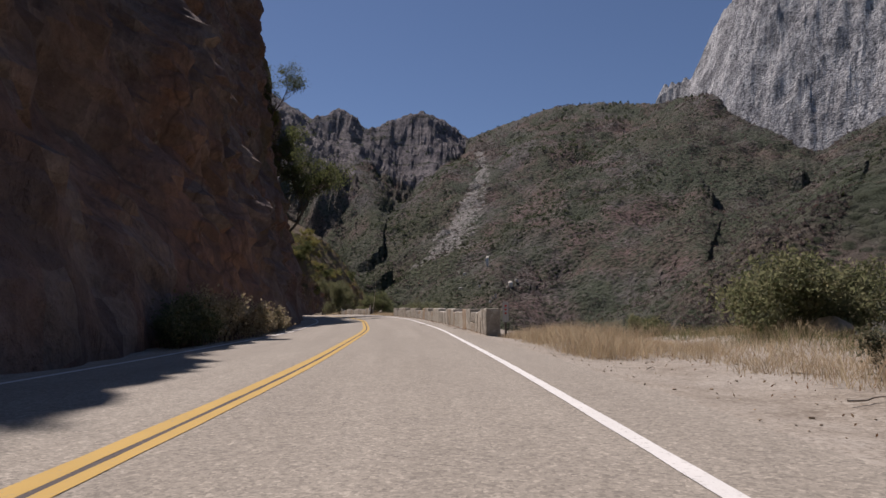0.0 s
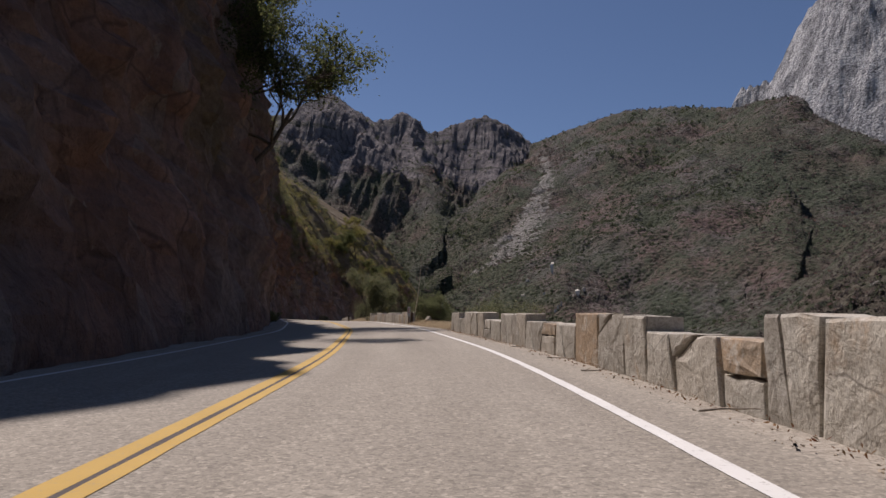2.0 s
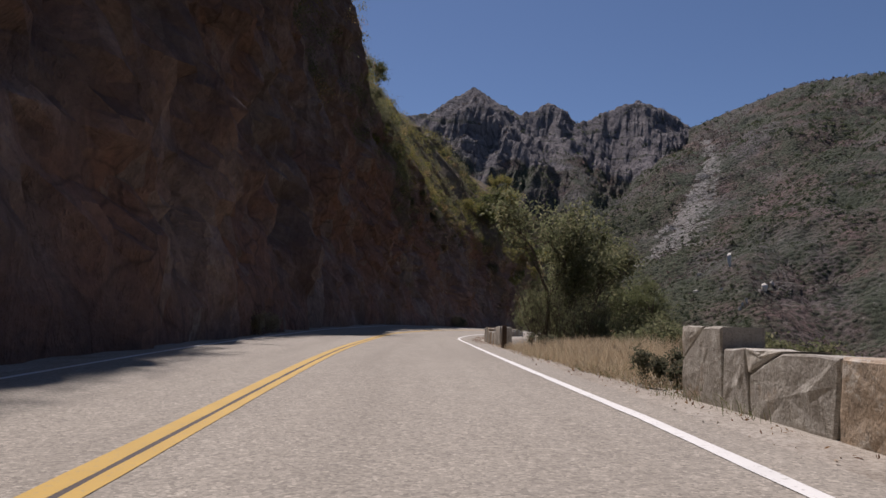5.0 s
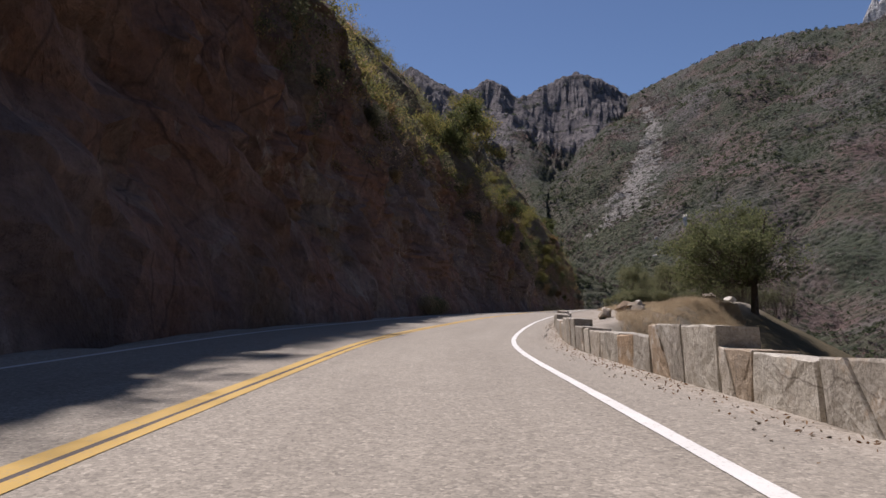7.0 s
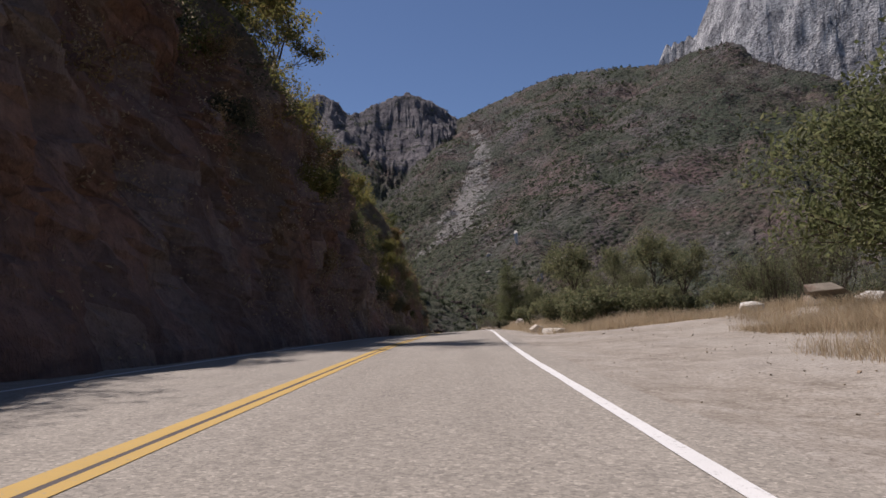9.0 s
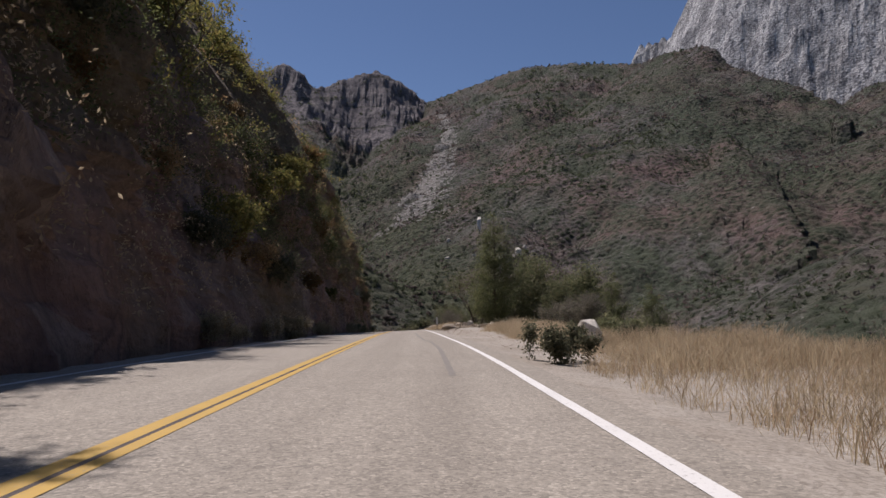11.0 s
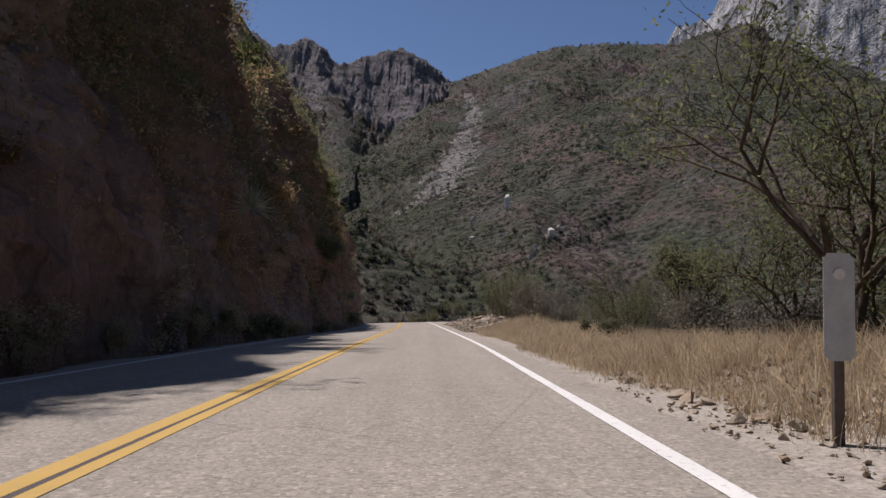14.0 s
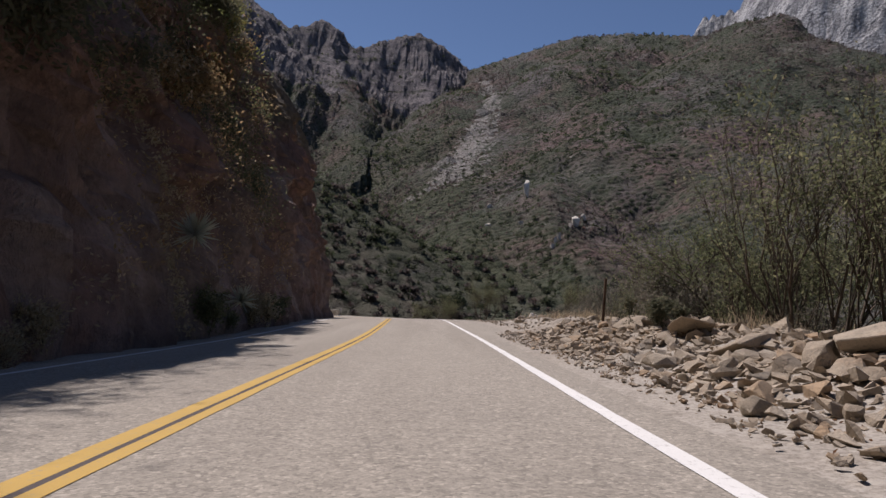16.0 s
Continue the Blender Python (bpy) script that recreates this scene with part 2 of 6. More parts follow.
def asphalt():
    m = Shader("asphalt", 0.92, 0.25)
    xyz = m.place()
    chips = m.cells(xyz, 42.0, out="Color")
    grit = m.cells(xyz, 17.0, out="Color")
    fine = m.noise(xyz, 60.0, 3, 0.7)
    broad = m.noise(m.place((1.2, 0.06, 1), "UV"), 1.0, 5, 0.6)
    mid = m.noise(xyz, 0.9, 5, 0.65)
    base = m.ramp(broad, (0.3, (0.268, 0.238, 0.196)), (0.72, (0.345, 0.310, 0.258)))
    base = m.mix(m.ramp(mid, (0.35, 0.0), (0.75, 0.35)), base, (0.240, 0.214, 0.180))
    # blotches where the chip seal has worn or bled
    base = m.mix(m.ramp(m.noise(xyz, 2.6, 5, 0.7), (0.56, 0.0), (0.72, 0.3)), base, (0.19, 0.172, 0.15))
    speck = m.ramp(m.split(chips)[0], (0.0, 0.5), (0.35, 0.93), (0.75, 1.1), (0.9, 1.35), (1.0, 1.7))
    base = m.mix(0.58, base, speck, "MULTIPLY")
    base = m.mix(0.25, base, m.ramp(m.split(grit)[1], (0.0, 0.72), (0.4, 1.0), (1.0, 1.22)), "MULTIPLY")
    base = m.mix(m.ramp(fine, (0.36, 0.4), (0.52, 0.0)), base, (0.11, 0.098, 0.084))
    # narrow cracks that wander along and across the lane
    crack = m.cells(m.place((0.22, 0.09, 1), "UV"), 1.6, "DISTANCE_TO_EDGE")
    gate = m.ramp(m.noise(xyz, 0.12, 2), (0.6, 0.0), (0.7, 0.5))
    base = m.mix(m.math("MULTIPLY", m.ramp(crack, (0.0, 0.6), (0.006, 0.0)), gate), base, (0.07, 0.062, 0.055))
    m.bump(m.split(chips)[1], 0.4, 0.007)
    m.bump(mid, 0.2, 0.03)
    return m.colour(base)


def paint(name, tint, worn):
    m = Shader(name, 0.75, 0.3)
    xyz = m.place()
    wear = m.noise(xyz, 22.0, 5, 0.75)
    big = m.noise(xyz, 1.6, 4, 0.6)
    c = m.mix(m.ramp(big, (0.3, 0.0), (0.8, 0.5)), tint, tuple(v * 0.72 for v in tint))
    c = m.mix(m.ramp(wear, (0.56, 0.0), (0.70, 0.85)), c, worn)
    m.bump(m.cells(xyz, 70.0), 0.4, 0.004)
    return m.colour(c)


def dirt():
    m = Shader("dirt", 0.97, 0.15)
    xyz = m.place()
    big, mid, fine = m.noise(xyz, 0.25, 4), m.noise(xyz, 1.7, 6, 0.7), m.noise(xyz, 22.0, 4, 0.75)
    c = m.ramp(mid, (0.28, (0.20, 0.168, 0.132)), (0.5, (0.315, 0.275, 0.225)), (0.78, (0.43, 0.39, 0.335)))
    c = m.mix(m.ramp(big, (0.36, 0.0), (0.6, 0.6)), c, (0.42, 0.385, 0.335))
    c = m.mix(m.ramp(m.noise(m.place((1, 1, 1)), 0.9, 7, 0.8), (0.30, 0.6), (0.44, 0.0)), c, (0.13, 0.105, 0.08))
    c = m.mix(m.ramp(fine, (0.38, 0.5), (0.55, 0.0)), c, (0.09, 0.07, 0.05))
    grit = m.cells(xyz, 26.0, out="Color")
    c = m.mix(m.ramp(m.split(grit)[0], (0.9, 0.0), (0.93, 0.6)), c, (0.42, 0.38, 0.32))
    # the slope below the edge carries dry brush litter
    far = m.ramp(m.attribute("wild"), (0.2, 0.0), (0.8, 1.0))
    wild = m.ramp(m.noise(xyz, 0.7, 6, 0.7), (0.3, (0.055, 0.05, 0.028)), (0.55, (0.11, 0.088, 0.05)), (0.8, (0.19, 0.14, 0.085)))
    c = m.mix(far, c, wild)
    m.bump(mid, 0.5, 0.08)
    m.bump(fine, 0.6, 0.02)
    return m.colour(c)


def cliff_rock():
    m = Shader("cliff_rock", 0.93, 0.2)
    xyz = m.place()
    turn = m.tree.nodes.new("ShaderNodeMapping")
    m.link(m.coords.outputs["Object"], turn.inputs["Vector"])
    turn.inputs["Rotation"].default_value = (0.6, 0.15, 0.1)
    turn.inputs["Scale"].default_value = (1, 0.85, 0.5)
    slant = turn.outputs[0]
    big, streak = m.noise(xyz, 0.11, 5, 0.6), m.noise(slant, 0.5, 7, 0.68, 0.5)
    grain, crag = m.noise(xyz, 3.0, 6, 0.75), m.cells(slant, 0.75, out="Color")
    joint = m.cells(m.mix(0.35, slant, m.noise(xyz, 0.9, 4), "ADD"), 0.55, "DISTANCE_TO_EDGE")
    c = m.ramp(streak, (0.28, (0.11, 0.083, 0.076)), (0.46, (0.23, 0.168, 0.145)), (0.62, (0.35, 0.272, 0.236)), (0.82, (0.52, 0.455, 0.41)))
    c = m.mix(m.ramp(big, (0.42, 0.0), (0.60, 0.7)), c, (0.34, 0.178, 0.122))
    c = m.mix(m.ramp(m.split(crag)[0], (0.0, 0.5), (0.5, 0.0)), c, (0.12, 0.093, 0.085))
    c = m.mix(m.ramp(m.split(crag)[1], (0.82, 0.0), (0.9, 0.5)), c, (0.36, 0.30, 0.26))
    c = m.mix(m.math("MULTIPLY", m.ramp(joint, (0.0, 0.6), (0.03, 0.0)), m.ramp(big, (0.45, 0.0), (0.6, 1.0))), c, (0.06, 0.045, 0.04))
    # pale fresh breaks and dribbles of clay
    c = m.mix(m.ramp(m.noise(slant, 0.33, 6, 0.75), (0.62, 0.0), (0.70, 0.8)), c, (0.46, 0.41, 0.35))
    c = m.mix(m.ramp(m.noise(slant, 1.3, 6, 0.8), (0.68, 0.0), (0.73, 0.85)), c, (0.62, 0.56, 0.48))
    c = m.mix(m.ramp(grain, (0.35, 0.5), (0.6, 0.0)), c, (0.09, 0.068, 0.06))
    # soil on the rock; past s 120 its paleness also stands in for fill light
    c = m.mix(m.ramp(m.attribute("soil"), (0.25, 0.0), (0.75, 0.85)), c,
              m.ramp(grain, (0.3, (0.11, 0.088, 0.052)), (0.6, (0.20, 0.158, 0.10)), (0.8, (0.28, 0.23, 0.15))))
    m.bump(streak, 1.0, 0.8)
    m.bump(m.ramp(joint, (0.0, 0.0), (0.2, 1.0)), 0.35, 0.2)
    m.bump(grain, 0.9, 0.16)
    return m.colour(c)


def mountain():
    m = Shader("mountain", 0.97, 0.1)
    xyz = m.place()
    tall = m.place((1, 1, 0.22))
    # brush cover: dark clumps on grey and red-brown soil
    clump = m.cells(xyz, 0.16, out="Distance")
    kind = m.split(m.cells(xyz, 0.16, out="Color"))
    patch = m.noise(xyz, 0.0042, 6, 0.66)
    run = m.noise(m.place((1, 0.35, 0.35)), 0.014, 6, 0.7)
    soil = m.ramp(m.noise(xyz, 0.05, 7, 0.8), (0.3, (0.075, 0.068, 0.066)), (0.5, (0.128, 0.115, 0.108)), (0.7, (0.21, 0.187, 0.172)))
    soil = m.mix(m.ramp(patch, (0.44, 0.0), (0.56, 0.8)), soil, (0.162, 0.106, 0.092))
    soil = m.mix(m.ramp(run, (0.40, 0.85), (0.56, 0.0)), soil, (0.060, 0.074, 0.046))
    soil = m.mix(m.ramp(m.noise(xyz, 0.0028, 4, 0.6), (0.48, 0.0), (0.62, 0.7)), soil, (0.066, 0.078, 0.052))
    soil = m.mix(m.math("MULTIPLY", m.attribute("lush"), 0.85), soil, m.ramp(m.noise(xyz, 0.09, 5, 0.7), (0.35, (0.042, 0.052, 0.03)), (0.65, (0.10, 0.105, 0.062))))
    green = m.ramp(kind[0], (0.0, (0.022, 0.030, 0.018)), (0.5, (0.036, 0.046, 0.026)), (0.85, (0.056, 0.064, 0.038)), (1.0, (0.085, 0.076, 0.056)))
    cover = m.math("MULTIPLY", m.ramp(clump, (0.30, 1.0), (0.55, 0.0)), m.ramp(m.noise(xyz, 0.012, 5, 0.6), (0.3, 0.45), (0.6, 0.95)))
    brush = m.mix(cover, soil, green)
    # small bare rocks between the bushes
    bare = m.math("MULTIPLY", m.ramp(m.noise(xyz, 0.11, 6, 0.8), (0.60, 0.0), (0.68, 0.7)), m.ramp(m.attribute("lush"), (0.1, 1.0), (0.6, 0.15)))
    brush = m.mix(bare, brush, (0.30, 0.275, 0.25))
    # broken rock on the peaks, split into upright columns
    strata = m.noise(tall, 0.05, 8, 0.75, 0.8)
    rock = m.ramp(strata, (0.3, (0.085, 0.078, 0.086)), (0.45, (0.155, 0.140, 0.145)), (0.58, (0.235, 0.212, 0.205)), (0.76, (0.40, 0.36, 0.33)))
    # dark streaks put the shade of the clefts between columns into the colour
    crack = m.noise(m.place((1, 1, 0.07)), 0.075, 6, 0.75, 0.5)
    rock = m.mix(m.ramp(crack, (0.38, 0.85), (0.50, 0.0)), rock, (0.06, 0.056, 0.062))
    band = m.noise(m.place((0.25, 0.25, 1.6)), 0.016, 5, 0.6, 0.4)
    bench = m.math("MULTIPLY", m.ramp(band, (0.54, 0.0), (0.60, 0.9)), m.ramp(clump, (0.45, 1.0), (0.7, 0.3)))
    rock = m.mix(m.math("MULTIPLY", bench, 0.85), rock, green)
    # pale granite
    face = m.noise(m.place((1, 1, 0.12)), 0.03, 7, 0.65, 0.5)
    gran = m.ramp(face, (0.25, (0.26, 0.26, 0.268)), (0.45, (0.46, 0.455, 0.45)), (0.7, (0.60, 0.59, 0.575)))
    gran = m.mix(m.ramp(m.noise(m.place((1, 1, 0.5)), 0.02, 6, 0.75), (0.47, 0.0), (0.58, 0.7)), gran, (0.17, 0.17, 0.175))
    gran = m.mix(m.ramp(m.noise(m.place((1, 1, 0.09)), 0.11, 5, 0.7, 0.7), (0.50, 0.0), (0.60, 0.8)), gran, (0.11, 0.11, 0.12))
    pale = m.ramp(m.noise(xyz, 0.12, 6, 0.8), (0.36, (0.09, 0.09, 0.075)), (0.50, (0.25, 0.235, 0.215)), (0.68, (0.44, 0.415, 0.38)))
    c = m.mix(m.ramp(m.attribute("rocky"), (0.3, 0.0), (0.7, 1.0)), brush, rock)
    c = m.mix(m.ramp(m.attribute("granite"), (0.35, 0.0), (0.6, 1.0)), c, gran)
    edge = m.math("ADD", m.attribute("slide"), m.ramp(m.noise(xyz, 0.035, 6, 0.75), (0.3, -0.0), (0.7, 0.8)))
    c = m.mix(m.ramp(edge, (0.90, 0.0), (1.12, 0.85)), c, pale)
    m.bump(m.math("SUBTRACT", 1.0, clump), 0.8, 5.0)
    m.bump(strata, 0.6, 12.0)
    m.bump(crack, 0.6, 10.0)
    return m.colour(c)


def stone(name, warm, island=False, pale=1.0, tan=0.0, cracked=0.0):
    m = Shader(name, 0.88, 0.25)
    xyz = m.place()
    rnd = m.any_random(island)
    big, mid, fine = m.noise(xyz, 0.9, 4), m.noise(xyz, 4.5, 6, 0.7), m.noise(xyz, 34.0, 4, 0.7)
    k = pale
    tone = m.ramp(rnd, (0.0, (0.30 * k, 0.272 * k, 0.232 * k)), (0.4, (0.44 * k, 0.405 * k, 0.345 * k)), (0.65, (0.54 * k, 0.50 * k, 0.43 * k)), (0.82, (0.40 * k, 0.34 * k, 0.27 * k)), (1.0, warm))
    tone = m.mix(0.5 * tan, tone, (0.42, 0.31, 0.195))
    tone = m.mix(m.ramp(m.noise(xyz, 1.7, 5, 0.7), (0.56, 0.0), (0.68, 0.65)), tone, warm)
    c = m.mix(m.ramp(mid, (0.3, 0.5 if cracked else 0.55), (0.6, 0.0)), tone, (0.20 * k, 0.175 * k, 0.14 * k))
    c = m.mix(m.ramp(big, (0.55, 0.0), (0.72, 0.55)), c, (0.50 * k, 0.48 * k, 0.43 * k))
    c = m.mix(m.ramp(fine, (0.34, 0.5), (0.5, 0.0)), c, (0.13, 0.11, 0.09))
    if cracked:
        split = m.cells(m.mix(0.25, m.place(), m.noise(xyz, 2.0, 3), "ADD"), 0.9, "DISTANCE_TO_EDGE")
        gate = m.ramp(m.noise(xyz, 0.8, 2), (0.5, 0.0), (0.56, cracked))
        line = m.math("MULTIPLY", m.ramp(split, (0.0, 1.0), (0.012, 0.0)), gate)
        c = m.mix(line, c, (0.07, 0.055, 0.045))
        # lime bloom, lichen and soot in patches
        c = m.mix(m.ramp(m.noise(xyz, 3.4, 7, 0.75, 0.4), (0.53, 0.0), (0.63, 0.6)), c, (0.62, 0.59, 0.53))
        c = m.mix(m.ramp(m.noise(m.place((1, 1, 0.45)), 5.0, 6, 0.75, 0.5), (0.56, 0.0), (0.68, 0.6)), c, (0.17, 0.145, 0.12))
        chip = m.noise(xyz, 14.0, 5, 0.75)
        c = m.mix(m.ramp(chip, (0.60, 0.0), (0.70, 0.55)), c, (0.60, 0.56, 0.49))
        c = m.mix(m.ramp(chip, (0.30, 0.55), (0.40, 0.0)), c, (0.14, 0.12, 0.10))
        m.bump(m.noise(xyz, 2.2, 4, 0.6), 0.5, 0.08)
        m.bump(m.noise(xyz, 7.0, 6, 0.7, 0.6), 0.7, 0.035)
    m.bump(mid, 0.3 if cracked else 0.7, 0.03 if cracked else 0.06)
    m.bump(fine, 0.4, 0.01)
    return m.colour(c)


ASPHALT, DIRT, CLIFF, MOUNTAIN = asphalt(), dirt(), cliff_rock(), mountain()
YELLOW = paint("yellow_paint", (0.48, 0.305, 0.07), (0.28, 0.235, 0.15))
WHITE_PAINT = paint("white_paint", (0.70, 0.685, 0.65), (0.27, 0.25, 0.22))
SEAM = paint("dark_seam", (0.060, 0.046, 0.042), (0.11, 0.09, 0.075))
TYRE = paint("tyre_mark", (0.205, 0.185, 0.160), (0.30, 0.27, 0.225))
WALL_STONE = stone("wall_stone", (0.42, 0.275, 0.155), pale=1.04, cracked=0.6)
MORTAR = stone("mortar", (0.3, 0.27, 0.22), pale=0.8)
RUBBLE = stone("rubble", (0.34, 0.22, 0.125), island=True, pale=0.82, tan=1.0)
BOULDER = stone("boulder", (0.32, 0.20, 0.115), pale=0.84, tan=1.0)
DARK_ROCK = stone("dark_rock", (0.17, 0.075, 0.05), pale=0.42, tan=0.5)
PALE_ROCK = stone("pale_rock", (0.72, 0.69, 0.64), pale=1.75)

# ---------------------------------------------------------------- road
def build_road():
    s = np.arange(S0, 449, 0.75)
    off = np.array([-1.0, -0.75, -0.5, -0.25, -0.02, 0.02, 0.25, 0.5, 0.75, 1.0])
    right = along(WHITE, s) + along(PAVED, s) + 0.10 * fbm(s / 2.2, 3.3, octaves=3, seed=3)
    left = -(3.75 + 0.08 * fbm(s / 2.5, 8.3, octaves=3, seed=4))
    d = np.where(off[None] < 0, -off[None] * left[:, None], off[None] * right[:, None])
    sg = np.repeat(s[:, None], len(off), 1)
    p = road_xyz(sg, d, 0.0)
    me = mesh_from("road", p, grid_faces(len(s), len(off)), ASPHALT, True)
    uv_layer(me, np.stack([d, sg], -1).reshape(-1, 2))
    tagged(new("road", me), "pale worn chip-seal asphalt of a two-lane canyon road", "road", kind="structure")


def build_line(name, d_of_s, width, material, label, up, s_from=S0, s_to=448.0):
    s = np.arange(s_from, s_to, 0.5)
    ragged = 0.006 * vnoise(s * 5, 0.0, 0.0, 8)
    d = d_of_s(s)[:, None] + np.array([-width / 2, width / 2])[None] + ragged[:, None] * np.array([1, -1])[None]
    p = road_xyz(np.repeat(s[:, None], 2, 1), d, up)
    me = mesh_from(name, p, grid_faces(len(s), 2), material, True)
    tagged(new(name, me), label, "road marking", kind="structure")


build_road()
build_line("yellow_line_left", lambda s: 0 * s - 0.103, 0.155, YELLOW, "worn yellow centre line painted on the asphalt", 0.005)
build_line("yellow_line_right", lambda s: 0 * s + 0.084, 0.115, YELLOW, "worn yellow centre line painted on the asphalt", 0.005)
build_line("centre_seam", lambda s: 0 * s, 0.06, SEAM, "dark tar seam between the two yellow lines", 0.004)
build_line("white_line_right", lambda s: along(WHITE, s), 0.13, WHITE_PAINT, "white edge line along the outer lane", 0.005)
build_line("white_line_left", lambda s: 0 * s - 3.35, 0.11, WHITE_PAINT, "white edge line along the foot of the cliff", 0.005)


build_line("tyre_mark", lambda s: np.interp(s, (222, 230, 236, 238, 246, 256), (2.50, 2.62, 2.56, 2.38, 2.28, 2.25)), 0.11, TYRE, "faint dark tyre mark along the lane", 0.004, 222.0, 254.0)
build_line("road_crack", lambda s: np.interp(s, (78, 80, 81.4, 84.4, 88), (0.1, 0.40, 0.70, 1.14, 1.3)), 0.028, SEAM, "narrow dark sealed crack slanting across the lane", 0.004, 79.0, 85.5)


# ---------------------------------------------------------------- ground beside the road
def build_ground():
    s = np.concatenate([np.arange(S0, 345, 0.6), np.arange(345, 449, 1.5)])
    d = np.concatenate([[-14, -9, -6.5, -5.2, -4.4, -3.6, -2.5, 0, 2.6], np.arange(3.3, 20, 0.4), 20 * 1.11 ** np.arange(1, 19)])
    sg, dg = np.meshgrid(s, d, indexing="ij")
    up = np.where(dg > 3.2, right_ground(sg, dg), -0.03)
    up = np.where((dg > 0) & (dg < along(WHITE, sg) + along(PAVED, sg) + 0.08), -0.03, up)
    up = np.where(dg < -3.7, -0.10 + 0.10 * fbm(sg / 2.0, dg / 2.0, octaves=3, seed=6), up)
    up = np.where(dg < -6.0, -0.6, up)
    p = road_xyz(sg, dg, up)
    me = mesh_from("ground", p, grid_faces(len(s), len(d)), DIRT, True)
    float_attribute(me, "wild", np.clip((dg - along(LEVEL, sg) + 1.5) / 4, 0, 1))
    tagged(new("ground", me), "dusty tan roadside ground falling off to the canyon", "ground", kind="structure")


build_ground()

# ---------------------------------------------------------------- cliff
LEAN = ((-40, 75.2), (22, 75.2), (31, 71.5), (50, 71.2), (57, 74), (63, 79), (75, 80), (88, 83.4), (102, 83.6), (110, 82), (125, 81.5), (137, 80), (144, 83.6), (153, 83.6), (160, 79.5), (165, 79), (190, 76), (250, 76.6), (290, 75.3), (330, 75.3), (450, 75))
TALL = ((-40, 28.5), (34, 28.5), (60, 35), (110, 36), (128, 35.5), (140, 32), (146, 32.5), (152, 30), (158, 22), (168, 20), (185, 16), (200, 14), (250, 14), (272, 15.5), (298, 19.5), (318, 18.5), (328, 17), (345, 15), (380, 16), (450, 18))


def cliff_offset(s, z):
    """Distance of the rock face left of the yellow line at height z over the road."""
    lean = 1 / np.tan(np.radians(along(LEAN, s)))
    foot = 4.75 + 0.35 * fbm(s / 9.0, 1.7, octaves=3, seed=21)
    spread = np.clip(z / 6.0, 0.12, 1.0)
    buttress = 1.5 * fbm(s / 17.0, z / 60.0, octaves=2, seed=22) * spread
    slabs = 1.9 * (ridged(s / 7.0 + z / 26.0, z / 22.0, 3, 23) - 0.72) * spread
    facets = 0.9 * np.round(2.6 * vnoise(s / 2.6 + z / 14, z / 5.0, 0.0, 24)) / 2.6 * spread
    blocks = 0.55 * np.round(1.9 * vnoise(s / 1.2 - z / 9, z / 1.9, 0.0, 30)) / 1.9 * np.clip(spread * 1.5, 0, 1)
    ribs = 1.3 * (ridged(s / 3.6 + z / 9.0, z / 6.5 - s / 14.0, 3, 34) - 0.74) * spread
    chunks = 0.45 * np.round(1.6 * vnoise(s / 1.9 + z / 4.0, z / 1.5 - s / 6.0, 0.0, 35)) / 1.6 * np.clip(spread * 1.5, 0, 1)
    fine = 0.42 * fbm(s / 1.3, z / 1.5, octaves=3, seed=25)
    ledge = 1.1 * np.abs(np.mod(z / 7.5 + s / 60 + 0.9 * vnoise(s / 20, 0, 0, 26), 1.0) - 0.5) * spread
    return foot + z * lean + buttress + slabs + facets + blocks + ribs + chunks + fine + ledge


def build_cliff():
    s = np.arange(-38, 446, 0.55)
    v = np.concatenate([np.linspace(0, 1, 80), 1 + np.linspace(0.02, 1, 46), 2 + np.linspace(0.1, 1, 9)])
    sg, vg = np.meshgrid(s, v, indexing="ij")
    top = along(TALL, sg) + 1.6 * fbm(sg / 14.0, 0.0, octaves=3, seed=27)
    z = np.minimum(vg, 1) * top
    upper, back = np.clip(vg - 1, 0, 1), np.clip(vg - 2, 0, 1)
    rise = 21 + 2.5 * fbm(sg / 25, 4.0, octaves=2, seed=31)
    off = cliff_offset(sg, z) + upper * rise * 0.68 + back * 34
    rough = 2.0 * fbm(sg / 7, vg * 5, octaves=4, seed=28) * np.clip(upper * 6, 0, 1)
    off = off + rough
    z = z + upper * rise + back * 20 + 0.6 * rough
    z = np.where(vg == 0, -0.5, z)
    p = road_xyz(sg, -off, z)
    me = mesh_from("cliff", p, grid_faces(len(s), len(v))[:, ::-1], CLIFF, False)
    # the (sg - 120) term paints the shaded face paler, on top of real soil
    soil = np.clip((vg - 0.97) * 8, 0, 0.75) + 0.5 * np.clip((sg - 120) / 70, 0, 1) * np.clip(0.5 + fbm(sg / 5, z / 7, octaves=4, seed=33), 0, 1) + np.clip(fbm(sg / 11, z / 9, octaves=3, seed=29) * 2.2 + (z / top - 1.0) * 1.0, 0, 1)
    float_attribute(me, "soil", soil)
    tagged(new("cliff", me), "steep dark red-brown rock cliff in its own shade", "cliff", kind="structure")


build_cliff()

